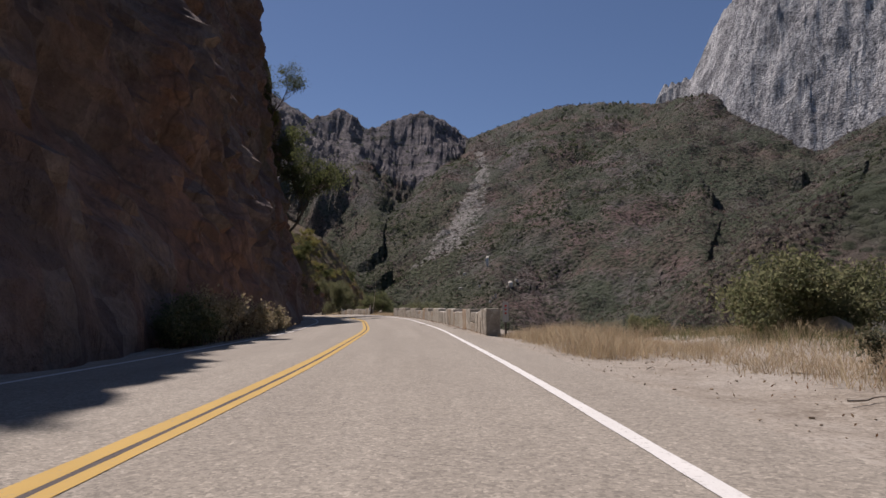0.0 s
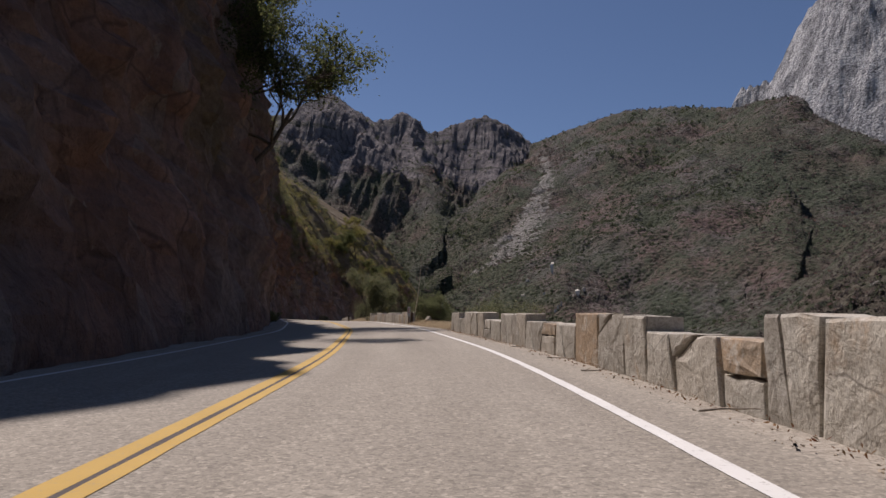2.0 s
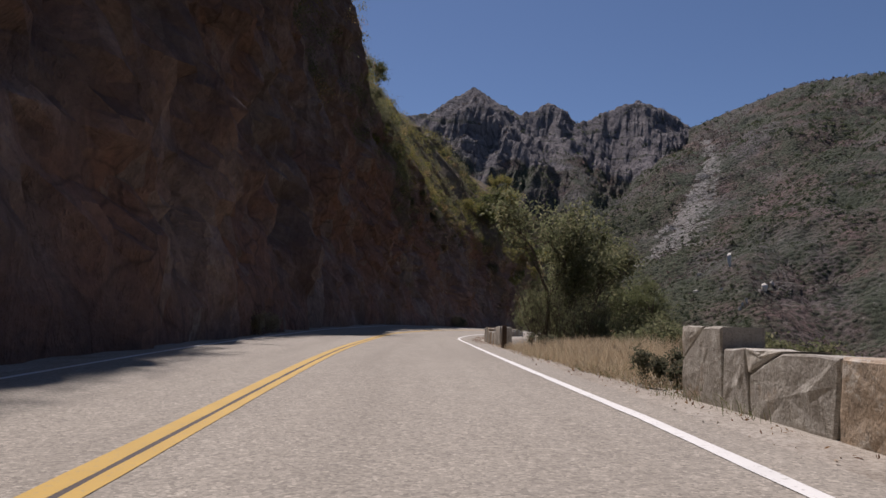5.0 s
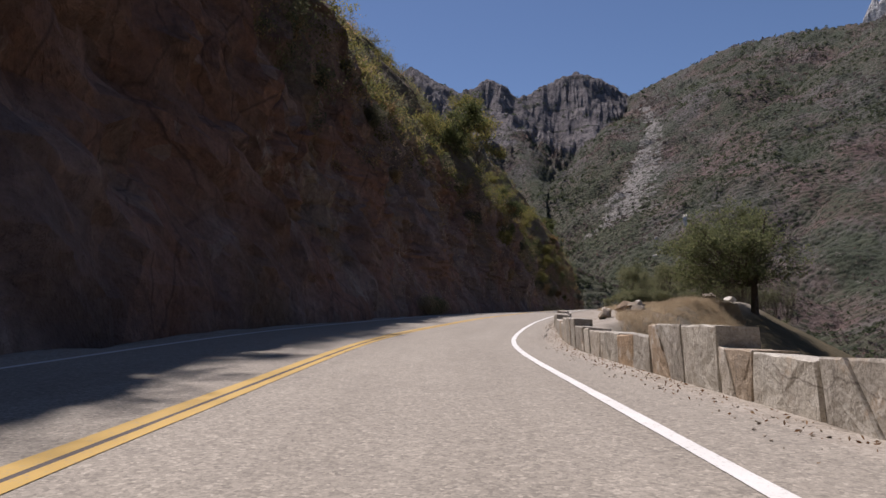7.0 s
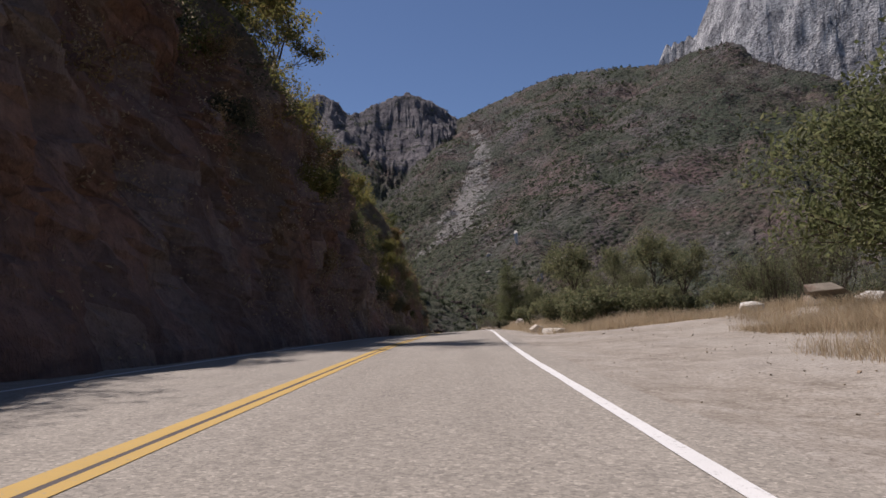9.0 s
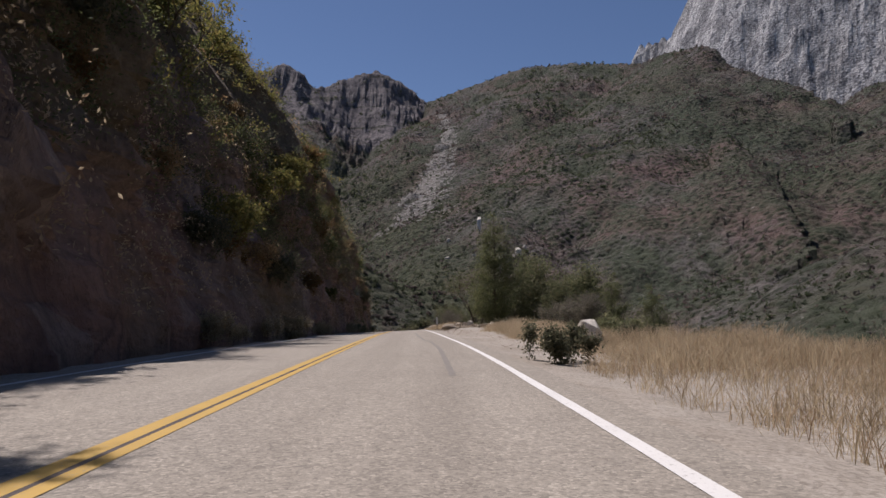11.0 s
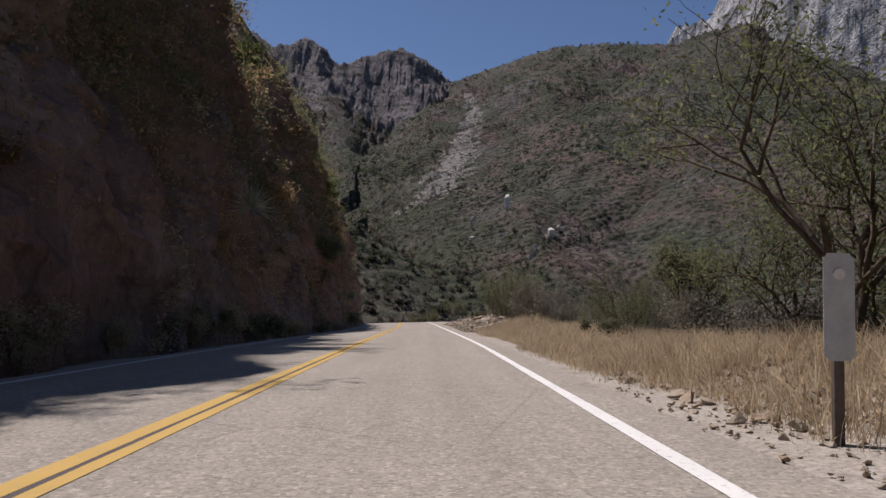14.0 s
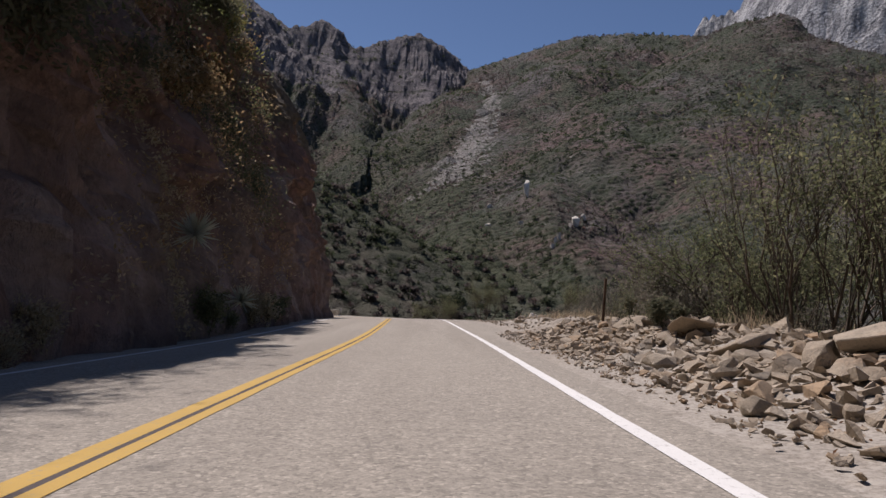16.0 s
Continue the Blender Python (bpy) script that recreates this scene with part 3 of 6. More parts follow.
# ---------------------------------------------------------------- mountains
RIDGES = (
    # rock peaks at the head of the canyon
    ("rocky", 1.05, ((-1500, 1250, 620), (-1000, 1500, 600), (-662, 1690, 560), (-624, 1820, 605), (-593, 1904, 680), (-555, 1968, 724), (-506, 2095, 722), (-455, 2179, 704),
                     (-408, 2239, 738), (-367, 2286, 780), (-295, 2377, 720), (-268, 2401, 739), (-192, 2468, 793), (-81, 2514, 843),
                     (-8, 2575, 823), (57, 2634, 800), (113, 2692, 770))),
    # brushy ridge that closes the canyon on the right
    ("fold", 0.62, ((122, 2657, 769), (226, 2630, 809), (344, 2537, 826), (446, 2409, 825), (563, 2230, 777), (641, 2125, 737), (701, 2011, 697), (760, 1950, 690))),
    # its round shoulder
    ("shoulder", 0.60, ((700, 2000, 690), (655, 1730, 616), (664, 1619, 582), (666, 1542, 540), (647, 1430, 452), (634, 1304, 356), (645, 1220, 307), (645, 1129, 257))),
    # spurs that come down towards the river
    ("brush", 0.55, ((563, 2230, 777), (420, 1900, 560), (300, 1600, 380), (190, 1250, 190), (90, 900, 95), (62, 760, 42), (70, 640, 10))),
    ("fold", 0.55, ((664, 1619, 582), (520, 1300, 370), (400, 1000, 210), (300, 750, 95), (220, 560, 20))),
    ("fold", 0.60, ((634, 1304, 356), (560, 1000, 240), (470, 760, 130), (400, 600, 60))),
    ("rocky", 0.85, ((-367, 2286, 740), (-300, 2050, 560), (-235, 1850, 420), (-180, 1650, 300), (-150, 1450, 190))),
    ("brush", 0.60, ((-180, 1650, 300), (-120, 1300, 140), (-60, 1000, 50), (-30, 850, 10))),
    ("rocky", 0.9, ((-81, 2514, 800), (-60, 2300, 610), (-20, 2050, 440), (0, 1800, 330))),
    # pale granite wall
    ("granite", 2.3, ((786, 2215, 833), (827, 2178, 844), (875, 2127, 842), (890, 2085, 930), (930, 2010, 1034), (994, 1926, 1116), (1163, 1788, 1165), (1329, 1601, 1100), (1495, 1368, 1000))),
    ("brush", 0.50, ((850, 1470, 325), (910, 1430, 372), (970, 1385, 412), (1100, 1250, 520), (1300, 1000, 600))),
    # near slope across the river
    ("brush", 0.62, ((900, 700, 330), (600, 520, 220), (330, 385, 132), (240, 344, 96), (190, 327, 62), (165, 312, 40), (140, 300, 20))),
    ("brush", 0.62, ((800, 300, 340), (500, 150, 240), (330, 60, 150), (250, -20, 110), (220, -150, 110), (240, -400, 140))),
    # the side that the road is cut into
    ("brush", 0.75, ((-160, -500, 170), (-190, -150, 190), (-230, 120, 210), (-260, 300, 230), (-330, 480, 240), (-420, 700, 260), (-520, 1000, 320), (-600, 1400, 430))),
)
FLOOR = -26.0


def build_mountains():
    samples = []
    for kind, slope, line in RIDGES:
        line = np.array(line, float)
        seg = np.r_[0, np.cumsum(np.linalg.norm(np.diff(line[:, :2], axis=0), axis=1))]
        u = np.arange(0, seg[-1], 24.0)
        samples.append((kind, slope, np.stack([np.interp(u, seg, line[:, k]) for k in range(3)], -1)))
    az = np.radians(np.concatenate([np.arange(-180, -42, 3.0), np.arange(-42, 50, 0.13), np.arange(50, 180.1, 3.0)]))
    r = 62.0 * (3700 / 62.0) ** (np.linspace(0, 1, 320) ** 0.84)
    ag, rg = np.meshgrid(az, r, indexing="ij")
    x, y = -20 + rg * np.sin(ag), 120 + rg * np.cos(ag)
    wx = x + 34 * fbm(x / 210, y / 210, octaves=3, seed=41)
    wy = y + 34 * fbm(x / 210, y / 210, octaves=3, seed=42)
    z = np.full(x.shape, FLOOR)
    rocky, granite, near_crest = np.zeros(x.shape), np.zeros(x.shape), np.full(x.shape, 1e4)
    for kind, slope, pts in samples:
        best = np.full(x.shape, -1e5)
        crest = np.full(x.shape, 1e5)
        for q in pts:
            dist = np.hypot(wx - q[0], wy - q[1])
            true = np.hypot(x - q[0], y - q[1])
            use = np.where(true < 60, true, dist * 0.6 + true * 0.4)
            h = q[2] - np.where((x - q[0] > 0) & (kind in ("shoulder", "fold")) & (q[2] > 480), 1.5, slope) * np.maximum(use - 5, 0)
            better = h > best
            best = np.where(better, h, best)
            crest = np.where(better, true, crest)
        over = best > z
        z = np.where(over, best, z)
        near_crest = np.where(over, crest, near_crest)
        rocky = np.where(over, 1.0 * (kind == "rocky"), rocky)
        granite = np.where(over, 1.0 * (kind == "granite"), granite)
    body = np.clip((z - FLOOR) / 60, 0, 1)
    away = np.clip(near_crest / 130, 0.05, 1)
    z = z - body * away * (80 * (ridged(x / 260, y / 260, 4, 43) - 0.62)) * (1 - granite)
    z = z - body * away * 34 * (ridged(x / 105, y / 140, 3, 50) - 0.66) * (1 - granite)
    z = z + body * (9 * fbm(x / 38, y / 38, octaves=4, seed=44)) * np.clip(near_crest / 60, 0.12, 1) * (1 - granite)
    # the peaks: upright ribs and gullies, broken by ledges
    crag = fbm(x / 70, y / 70, z / 90, octaves=3, seed=45)
    ribs = 62 * (ridged(x / 50, y / 240, 3, 49) - 0.7) + 22 * (ridged(x / 17, y / 90, 2, 53) - 0.7)
    z = z + rocky * body * (20 * crag + ribs + 5 * fbm(x / 13, y / 13, octaves=3, seed=46)) * np.clip(near_crest / 90, 0.25, 1)
    step = (z + 22 * fbm(x / 120, y / 120, octaves=2, seed=54)) / 58
    part_step = step - np.floor(step)
    ledge = 58 * (part_step * part_step * (3 - 2 * part_step) - part_step)
    z = z + 0.14 * ledge * rocky * body * np.clip(near_crest / 40, 0, 1)
    z = z + granite * (22 * fbm(x / 40, y / 40, octaves=4, seed=47) + 50 * (ridged(x / 70, y / 70, 3, 52) - 0.7)) * np.clip(near_crest / 40, 0.25, 1)
    # keep clear of the cut that holds the road
    gx, gy = CURVE[::6, 0], CURVE[::6, 1]
    near = np.full(x.shape, 1e5)
    for a, b in zip(gx, gy):
        near = np.minimum(near, np.hypot(x - a, y - b))
    bank = np.maximum(near - 60, 0)
    z_left = np.where(near < 140, np.minimum(z, -8 + 0.62 * np.maximum(near - 58, -20)), z)
    z_right = np.where(near < 300, np.minimum(z, -26 + 0.25 * bank + 0.004 * bank ** 2), z)
    side = np.clip((x + 75) / 85, 0, 1)
    side = side * side * (3 - 2 * side)
    z = z_left * (1 - side) + z_right * side
    z = np.where(rg > 3300, np.minimum(z, 500), z)
    me = mesh_from("backdrop", np.stack([x, y, z], -1), grid_faces(len(az), len(r)), MOUNTAIN, False)
    rk = rocky * np.clip((z - 400 + 190 * fbm(x / 110, y / 110, octaves=4, seed=48)) / 90, 0, 1)
    float_attribute(me, "rocky", rk)
    float_attribute(me, "granite", granite)
    float_attribute(me, "lush", np.clip((330 - z) / 160, 0, 1) * np.clip((70 - x) / 60, 0, 1) * np.clip(0.75 + 0.9 * fbm(x / 60, y / 60, octaves=3, seed=55), 0, 1))
    line = np.array([(125, 2300), (120, 1896), (99, 1697), (44, 1399), (6, 1150)], float)
    sd = np.full(x.shape, 1e5)
    for k in range(len(line) - 1):
        for f in np.linspace(0, 1, 16):
            q = line[k] * (1 - f) + line[k + 1] * f
            sd = np.minimum(sd, np.hypot(x - q[0], y - q[1]))
    float_attribute(me, "slide", np.clip(0.85 - sd / np.interp(y, (1100, 1400, 1900), (130, 95, 40)), 0, 1))
    tagged(new("backdrop", me), "brushy canyon mountains with bare rock peaks and a pale granite wall", "mountain", kind="structure")
    return x, y, z, rk, granite, near


HILLS = build_mountains()


# ---------------------------------------------------------------- plant materials
def leaves(name, *tones, rough=0.7):
    m = Shader(name, rough, 0.25)
    n = len(tones)
    c = m.ramp(m.any_random(True), *[(k / max(n - 1, 1), t) for k, t in enumerate(tones)])
    c = m.mix(m.ramp(m.noise(m.place(), 1.3, 3), (0.3, 0.0), (0.7, 0.5)), c, tuple(v * 0.6 for v in tones[0]))
    # thin blades let some light through
    thin = m.tree.nodes.new("ShaderNodeBsdfTranslucent")
    m.put(thin.inputs["Color"], c)
    both = m.tree.nodes.new("ShaderNodeMixShader")
    both.inputs[0].default_value = 0.55
    out = m.tree.nodes["Material Output"]
    m.link(m.bsdf.outputs[0], both.inputs[1])
    m.link(thin.outputs[0], both.inputs[2])
    m.link(both.outputs[0], out.inputs["Surface"])
    return m.colour(c)


def bark(name, light, dark):
    m = Shader(name, 0.95, 0.15)
    n = m.noise(m.place((1, 1, 0.25)), 9.0, 5, 0.7)
    m.bump(n, 0.7, 0.03)
    return m.colour(m.ramp(n, (0.3, dark), (0.7, light)))


OAK = leaves("oak_leaves", (0.058, 0.073, 0.029), (0.094, 0.112, 0.042), (0.143, 0.163, 0.060), (0.195, 0.195, 0.081))
FRESH = leaves("fresh_leaves", (0.125, 0.140, 0.070), (0.185, 0.198, 0.100), (0.245, 0.250, 0.135), (0.330, 0.302, 0.172))
GOLD = leaves("yellowing_leaves", (0.145, 0.155, 0.050), (0.225, 0.220, 0.070), (0.320, 0.285, 0.090), (0.350, 0.250, 0.090))
SAGE = leaves("grey_green_leaves", (0.098, 0.104, 0.065), (0.137, 0.143, 0.091), (0.195, 0.189, 0.117), (0.221, 0.182, 0.117))
DRY = leaves("dry_leaves", (0.260, 0.187, 0.098), (0.390, 0.285, 0.146), (0.504, 0.374, 0.203), (0.358, 0.195, 0.098))
RUST = leaves("rust_leaves", (0.162, 0.088, 0.041), (0.257, 0.128, 0.054), (0.216, 0.162, 0.068), (0.121, 0.115, 0.041))
STRAW = leaves("straw", (0.38, 0.295, 0.185), (0.51, 0.41, 0.27), (0.60, 0.505, 0.35), (0.38, 0.25, 0.16), rough=0.85)
WEED = leaves("roadside_weeds", (0.10, 0.12, 0.045), (0.16, 0.17, 0.07), (0.24, 0.215, 0.11))
BRUSH = leaves("chaparral", (0.050, 0.048, 0.042), (0.088, 0.079, 0.072), (0.14, 0.120, 0.112), (0.20, 0.165, 0.15), (0.17, 0.10, 0.088))
TWIGGY = leaves("twiggy_brush", (0.122, 0.113, 0.089), (0.187, 0.166, 0.132), (0.273, 0.237, 0.187), (0.172, 0.187, 0.101))
THICKET = leaves("green_chaparral", (0.036, 0.048, 0.028), (0.058, 0.074, 0.04), (0.09, 0.106, 0.056), (0.125, 0.13, 0.08))
OLIVE = leaves("olive_leaves", (0.095, 0.112, 0.050), (0.145, 0.163, 0.072), (0.205, 0.222, 0.100), (0.265, 0.255, 0.130))
AGAVE = leaves("yucca_blades", (0.46, 0.50, 0.40), (0.58, 0.61, 0.50), (0.68, 0.68, 0.56), (0.50, 0.47, 0.36))
LITTER = leaves("dead_leaves", (0.16, 0.08, 0.045), (0.26, 0.15, 0.08), (0.34, 0.24, 0.14), (0.20, 0.075, 0.04))
PALE_DRY = leaves("pale_dry_weeds", (0.36, 0.28, 0.17), (0.50, 0.41, 0.26), (0.60, 0.52, 0.36), (0.30, 0.27, 0.14))
BARK = bark("bark", (0.16, 0.13, 0.10), (0.05, 0.038, 0.028))
DEAD = bark("dead_wood", (0.42, 0.37, 0.31), (0.20, 0.165, 0.13))
PALE_WOOD = bark("pale_dry_wood", (0.62, 0.55, 0.45), (0.36, 0.30, 0.235))
POST_WOOD = bark("post_wood", (0.13, 0.085, 0.055), (0.05, 0.032, 0.022))
_m = Shader("grey_panel", 0.55, 0.4)
PANEL = _m.colour(_m.ramp(_m.noise(_m.place(), 9.0, 4, 0.7), (0.3, (0.38, 0.39, 0.39)), (0.7, (0.49, 0.50, 0.50))))
_m = Shader("red_reflector", 0.25, 0.6)
RED = _m.colour(_m.ramp(_m.noise(_m.place(), 60.0, 2), (0.3, (0.36, 0.03, 0.018)), (0.7, (0.55, 0.06, 0.03))))
_m = Shader("steel_post", 0.6, 0.4)
STEEL = _m.colour(_m.ramp(_m.noise(_m.place(), 14.0, 4), (0.3, (0.07, 0.055, 0.045)), (0.7, (0.13, 0.10, 0.08))))


# ---------------------------------------------------------------- plants
def tube(path, radii, sides=5):
    """Vertices and quads of a tapered tube along a path."""
    path = np.asarray(path, float)
    t = np.gradient(path, axis=0)
    t /= np.linalg.norm(t, axis=1, keepdims=True) + 1e-9
    a = np.cross(t, (0.31, 0.17, 0.93))
    bad = np.linalg.norm(a, axis=1) < 0.2
    a[bad] = np.cross(t[bad], (1.0, 0, 0))
    a /= np.linalg.norm(a, axis=1, keepdims=True)
    b = np.cross(t, a)
    ang = np.arange(sides) * 2 * np.pi / sides
    ring = a[:, None] * np.cos(ang)[None, :, None] + b[:, None] * np.sin(ang)[None, :, None]
    v = path[:, None] + ring * np.asarray(radii)[:, None, None]
    n = len(path)
    i = np.arange(n - 1)[:, None] * sides
    k = np.arange(sides)[None]
    f = np.stack([i + k, i + (k + 1) % sides, i + sides + (k + 1) % sides, i + sides + k], -1).reshape(-1, 4)
    return v.reshape(-1, 3), f


def grow(rng, height, width, stems=1, depth=3, spread=0.55, low=0.25, upright=0.35):
    """Branch tubes and the tips of a woody plant of that height and width, base at the origin."""
    tubes, tips = [], []

    def limb(p, way, length, radius, level):
        pts, w = [p], way
        for _ in range(4):
            w = w + rng.normal(0, 0.16, 3) + np.array((0, 0, 0.05 * upright))
            w /= np.linalg.norm(w)
            pts.append(pts[-1] + w * length / 4)
        tubes.append((np.array(pts), radius * np.linspace(1, 0.5, 5), level))
        if level >= depth:
            tips.append(pts[-1])
            tips.append(pts[-2])
            return
        if level >= 1:
            tips.append(pts[-1])
        if stems > 1:
            tips.extend(pts[1:4:2] if level else pts[1:4])
        for k in range(rng.integers(3, 5)):
            start = pts[rng.integers(2, 5)]
            side = rng.normal(0, 1, 3)
            side[2] = abs(side[2]) * 0.5
            side /= np.linalg.norm(side)
            limb(start, w * (1 - spread) + side * spread + np.array((0, 0, upright * 0.3)), length * rng.uniform(0.55, 0.78), radius * 0.55, level + 1)

    for k in range(stems):
        a = rng.uniform(0, 6.28)
        out = (0.12 if stems == 1 else rng.uniform(0.2, 0.7))
        limb(np.array((0.1 * k * math.cos(a), 0.1 * k * math.sin(a), 0.0)) * (stems > 1), np.array((out * math.cos(a), out * math.sin(a), 1.0)), height * max(low, 0.12), height * 0.021 / (1 + 0.2 * stems), 0)
    tips = np.array(tips)
    kz = height / max(tips[:, 2].max(), 0.1)
    kx = width / 2 / max(np.percentile(np.abs(tips[:, :2]), 93), 0.05)
    scale = np.array((kx, kx, kz))
    return [(p * scale, r, lv) for p, r, lv in tubes], tips * scale


def leaf_mesh(name, rng, centres, per, blob, size, material, flat=0.0):
    """Small two-sided leaf blades round the given centres."""
    n = len(centres) * per
    c = np.repeat(centres, per, 0) + rng.normal(0, 1, (n, 3)) * blob * np.array((1, 1, 0.75)) * rng.uniform(0.3, 1.0, (n, 1))
    u = rng.normal(0, 1, (n, 3))
    u /= np.linalg.norm(u, axis=1, keepdims=True)
    w = np.cross(u, rng.normal(0, 1, (n, 3)))
    w /= np.linalg.norm(w, axis=1, keepdims=True) + 1e-9
    k = size * rng.uniform(0.55, 1.35, (n, 1))
    tip, side = u * k, w * k * 0.42
    bend = np.cross(u, w) * k * 0.15
    v = np.stack([c - tip, c + side + bend, c + tip, c - side + bend], 1).reshape(-1, 3)
    f = np.arange(n * 4).reshape(n, 4)
    return mesh_from(name, v, f, material, False)


def branch_mesh(name, tubes, material, levels=9):
    vs, fs, base = [], [], 0
    for p, r, lv in tubes:
        if lv > levels:
            continue
        v, f = tube(p, np.maximum(r, 0.004), 6 if lv == 0 else 4)
        vs.append(v)
        fs.append(f + base)
        base += len(v)
    return mesh_from(name, np.concatenate(vs), np.concatenate(fs), material, True)


def plant(name, label, category, seed, height, width, leaf_mat, wood=BARK, stems=1, depth=3, per=14, blob=0.35, size=0.09, low=0.25, group="", levels=9, trunk_name="trunk", crown_name="crown", upright=0.35, bare=0.0):
    rng = np.random.default_rng(seed)
    tubes, tips = grow(rng, height, width, stems, depth, low=low, upright=upright)
    tips = tips[tips[:, 2] > bare * height]
    ob = thing(name, label, category, group)
    wood_part = part(trunk_name, branch_mesh(trunk_name, tubes, wood, levels), wood, ob)
    if trunk_name == "woody_base":
        tagged(wood_part, kind="stuff")
    if leaf_mat:
        part(crown_name, leaf_mesh(crown_name, rng, tips, per, blob, size, leaf_mat), leaf_mat, ob)
    return ob


def stand(ob, s, d, up=None, turn=0.0, scale=1.0, tilt=0.0):
    """Set a thing on the ground beside the road."""
    up = float(right_ground(s, d)) - 0.04 if up is None else up
    x, y, z = road_xyz(s, d, up)
    ob.matrix_basis = pose(x, y, z, tilt, 0, turn) @ Matrix.Scale(scale, 4)
    return ob


def again(ob, s, d, up=None, turn=0.0, scale=1.0, label="", tilt=0.0):
    up = float(right_ground(s, d)) - 0.04 if up is None else up
    x, y, z = road_xyz(s, d, up)
    old = ob.scale.copy()
    ob.scale = (1, 1, 1)
    c = copy_thing(ob, pose(x, y, z, tilt, 0, turn))
    ob.scale = old
    c.scale = (scale, scale, scale)
    return tagged(c, label) if label else c


# right of the road
oak_over = stand(plant("tree", "green evergreen oak leaning out from the cliff", "tree", 3, 14.0, 12.5, OAK, depth=4, per=26, blob=0.7, size=0.14, low=0.3), 79.5, -6.6, 10.5)
stand(plant("shrub", "broad green roadside bush turning yellow", "shrub", 11, 2.7, 4.4, FRESH, stems=7, depth=3, per=17, blob=0.26, size=0.075, trunk_name="woody_base", crown_name="foliage"), 16.2, 11.6, -0.55)
low_bush = stand(plant("shrub", "low leafy green bush in dry grass", "shrub", 12, 1.5, 2.6, FRESH, stems=6, depth=2, per=26, blob=0.2, size=0.06, trunk_name="woody_base", crown_name="foliage"), 73.0, 9.0)
for s, d, t, k in ((76.5, 10.4, 80, 1.0), (19.5, 8.8, 30, 0.55), (79, 9.6, 200, 0.8), (69.5, 9.5, 120, 1.1), (24, 9.5, 10, 0.9), (107, 9.4, 50, 0.8), (112, 9.0, 150, 0.9)):
    again(low_bush, s, d, None, t, k)
sage_bush = stand(plant("shrub", "small grey-green sagebrush in dry grass", "shrub", 13, 0.8, 1.3, SAGE, stems=7, depth=2, per=20, blob=0.11, size=0.04, trunk_name="woody_base", crown_name="foliage"), 225.3, 5.0)
for s, d, t, k in ((232.8, 8.9, 80, 0.8), (8, 8.2, 30, 0.8), (115, 6.0, 30, 0.7), (103.5, 5.6, 70, 0.7), (290.6, 7.2, 10, 0.9), (325, 6.6, 10, 0.8), (256, 8.3, 60, 0.9)):
    again(sage_bush, s, d, None, t, k)
again(oak_over, 75.5, -8.6, 20.0, 140, 0.6)
again(oak_over, 78.0, -6.3, 8.6, 220, 0.78)
river_bush = stand(plant("shrub", "tall green bush growing up from below the road", "shrub", 14, 3.6, 4.2, FRESH, stems=9, depth=3, per=9, blob=0.26, size=0.05, trunk_name="woody_base", crown_name="foliage", upright=0.7), 77.8, 10.0)
for s, d, t, k in ((80.6, 11.4, 140, 0.95), (84.0, 12.2, 60, 0.9)):
    again(river_bush, s, d, None, t, k)
# clump of trees past the second wall
young = stand(plant("tree", "slender green roadside tree with yellowing leaves", "tree", 15, 6.6, 4.6, FRESH, depth=4, per=14, blob=0.34, size=0.085, low=0.26), 127.5, 7.9, scale=1.25)
for s, d, t, k in ((131, 9.2, 70, 1.25), (124.5, 9.0, 140, 0.95), (135.5, 9.0, 220, 0.75), (140, 10.5, 20, 0.7), (209, 8.6, 250, 0.72), (213, 11.5, 130, 0.75), (207.5, 11.5, 20, 0.7), (217, 9.5, 300, 0.7), (214, 15, 60, 0.8), (211, 18, 10, 0.7)):
    again(young, s, d, None, t, k)
for s, d, t, k in ((121, 10.5, 60, 1.3), (117, 10.0, 160, 1.2), (126, 8.8, 20, 1.4), (205.5, 7.4, 10, 1.3), (206, 9.5, 90, 1.4), (211, 7.2, 170, 1.2), (204.5, 11.5, 130, 1.2), (203, 14, 130, 1.0), (249, 13.5, 10, 1.6), (253, 15, 90, 1.5), (257, 16, 170, 1.6), (262, 16.5, 30, 1.8)):
    again(low_bush, s, d, None, t, k)
for s, d, t, k in ((128.5, 12.6, 33, 0.85), (133.0, 14.5, 110, 0.85), (125.0, 12.0, 200, 0.7), (137.5, 16.5, 280, 0.85), (131.0, 11.0, 330, 0.75), (142.0, 18.5, 60, 0.9)):
    again(young, s, d, None, t, k)
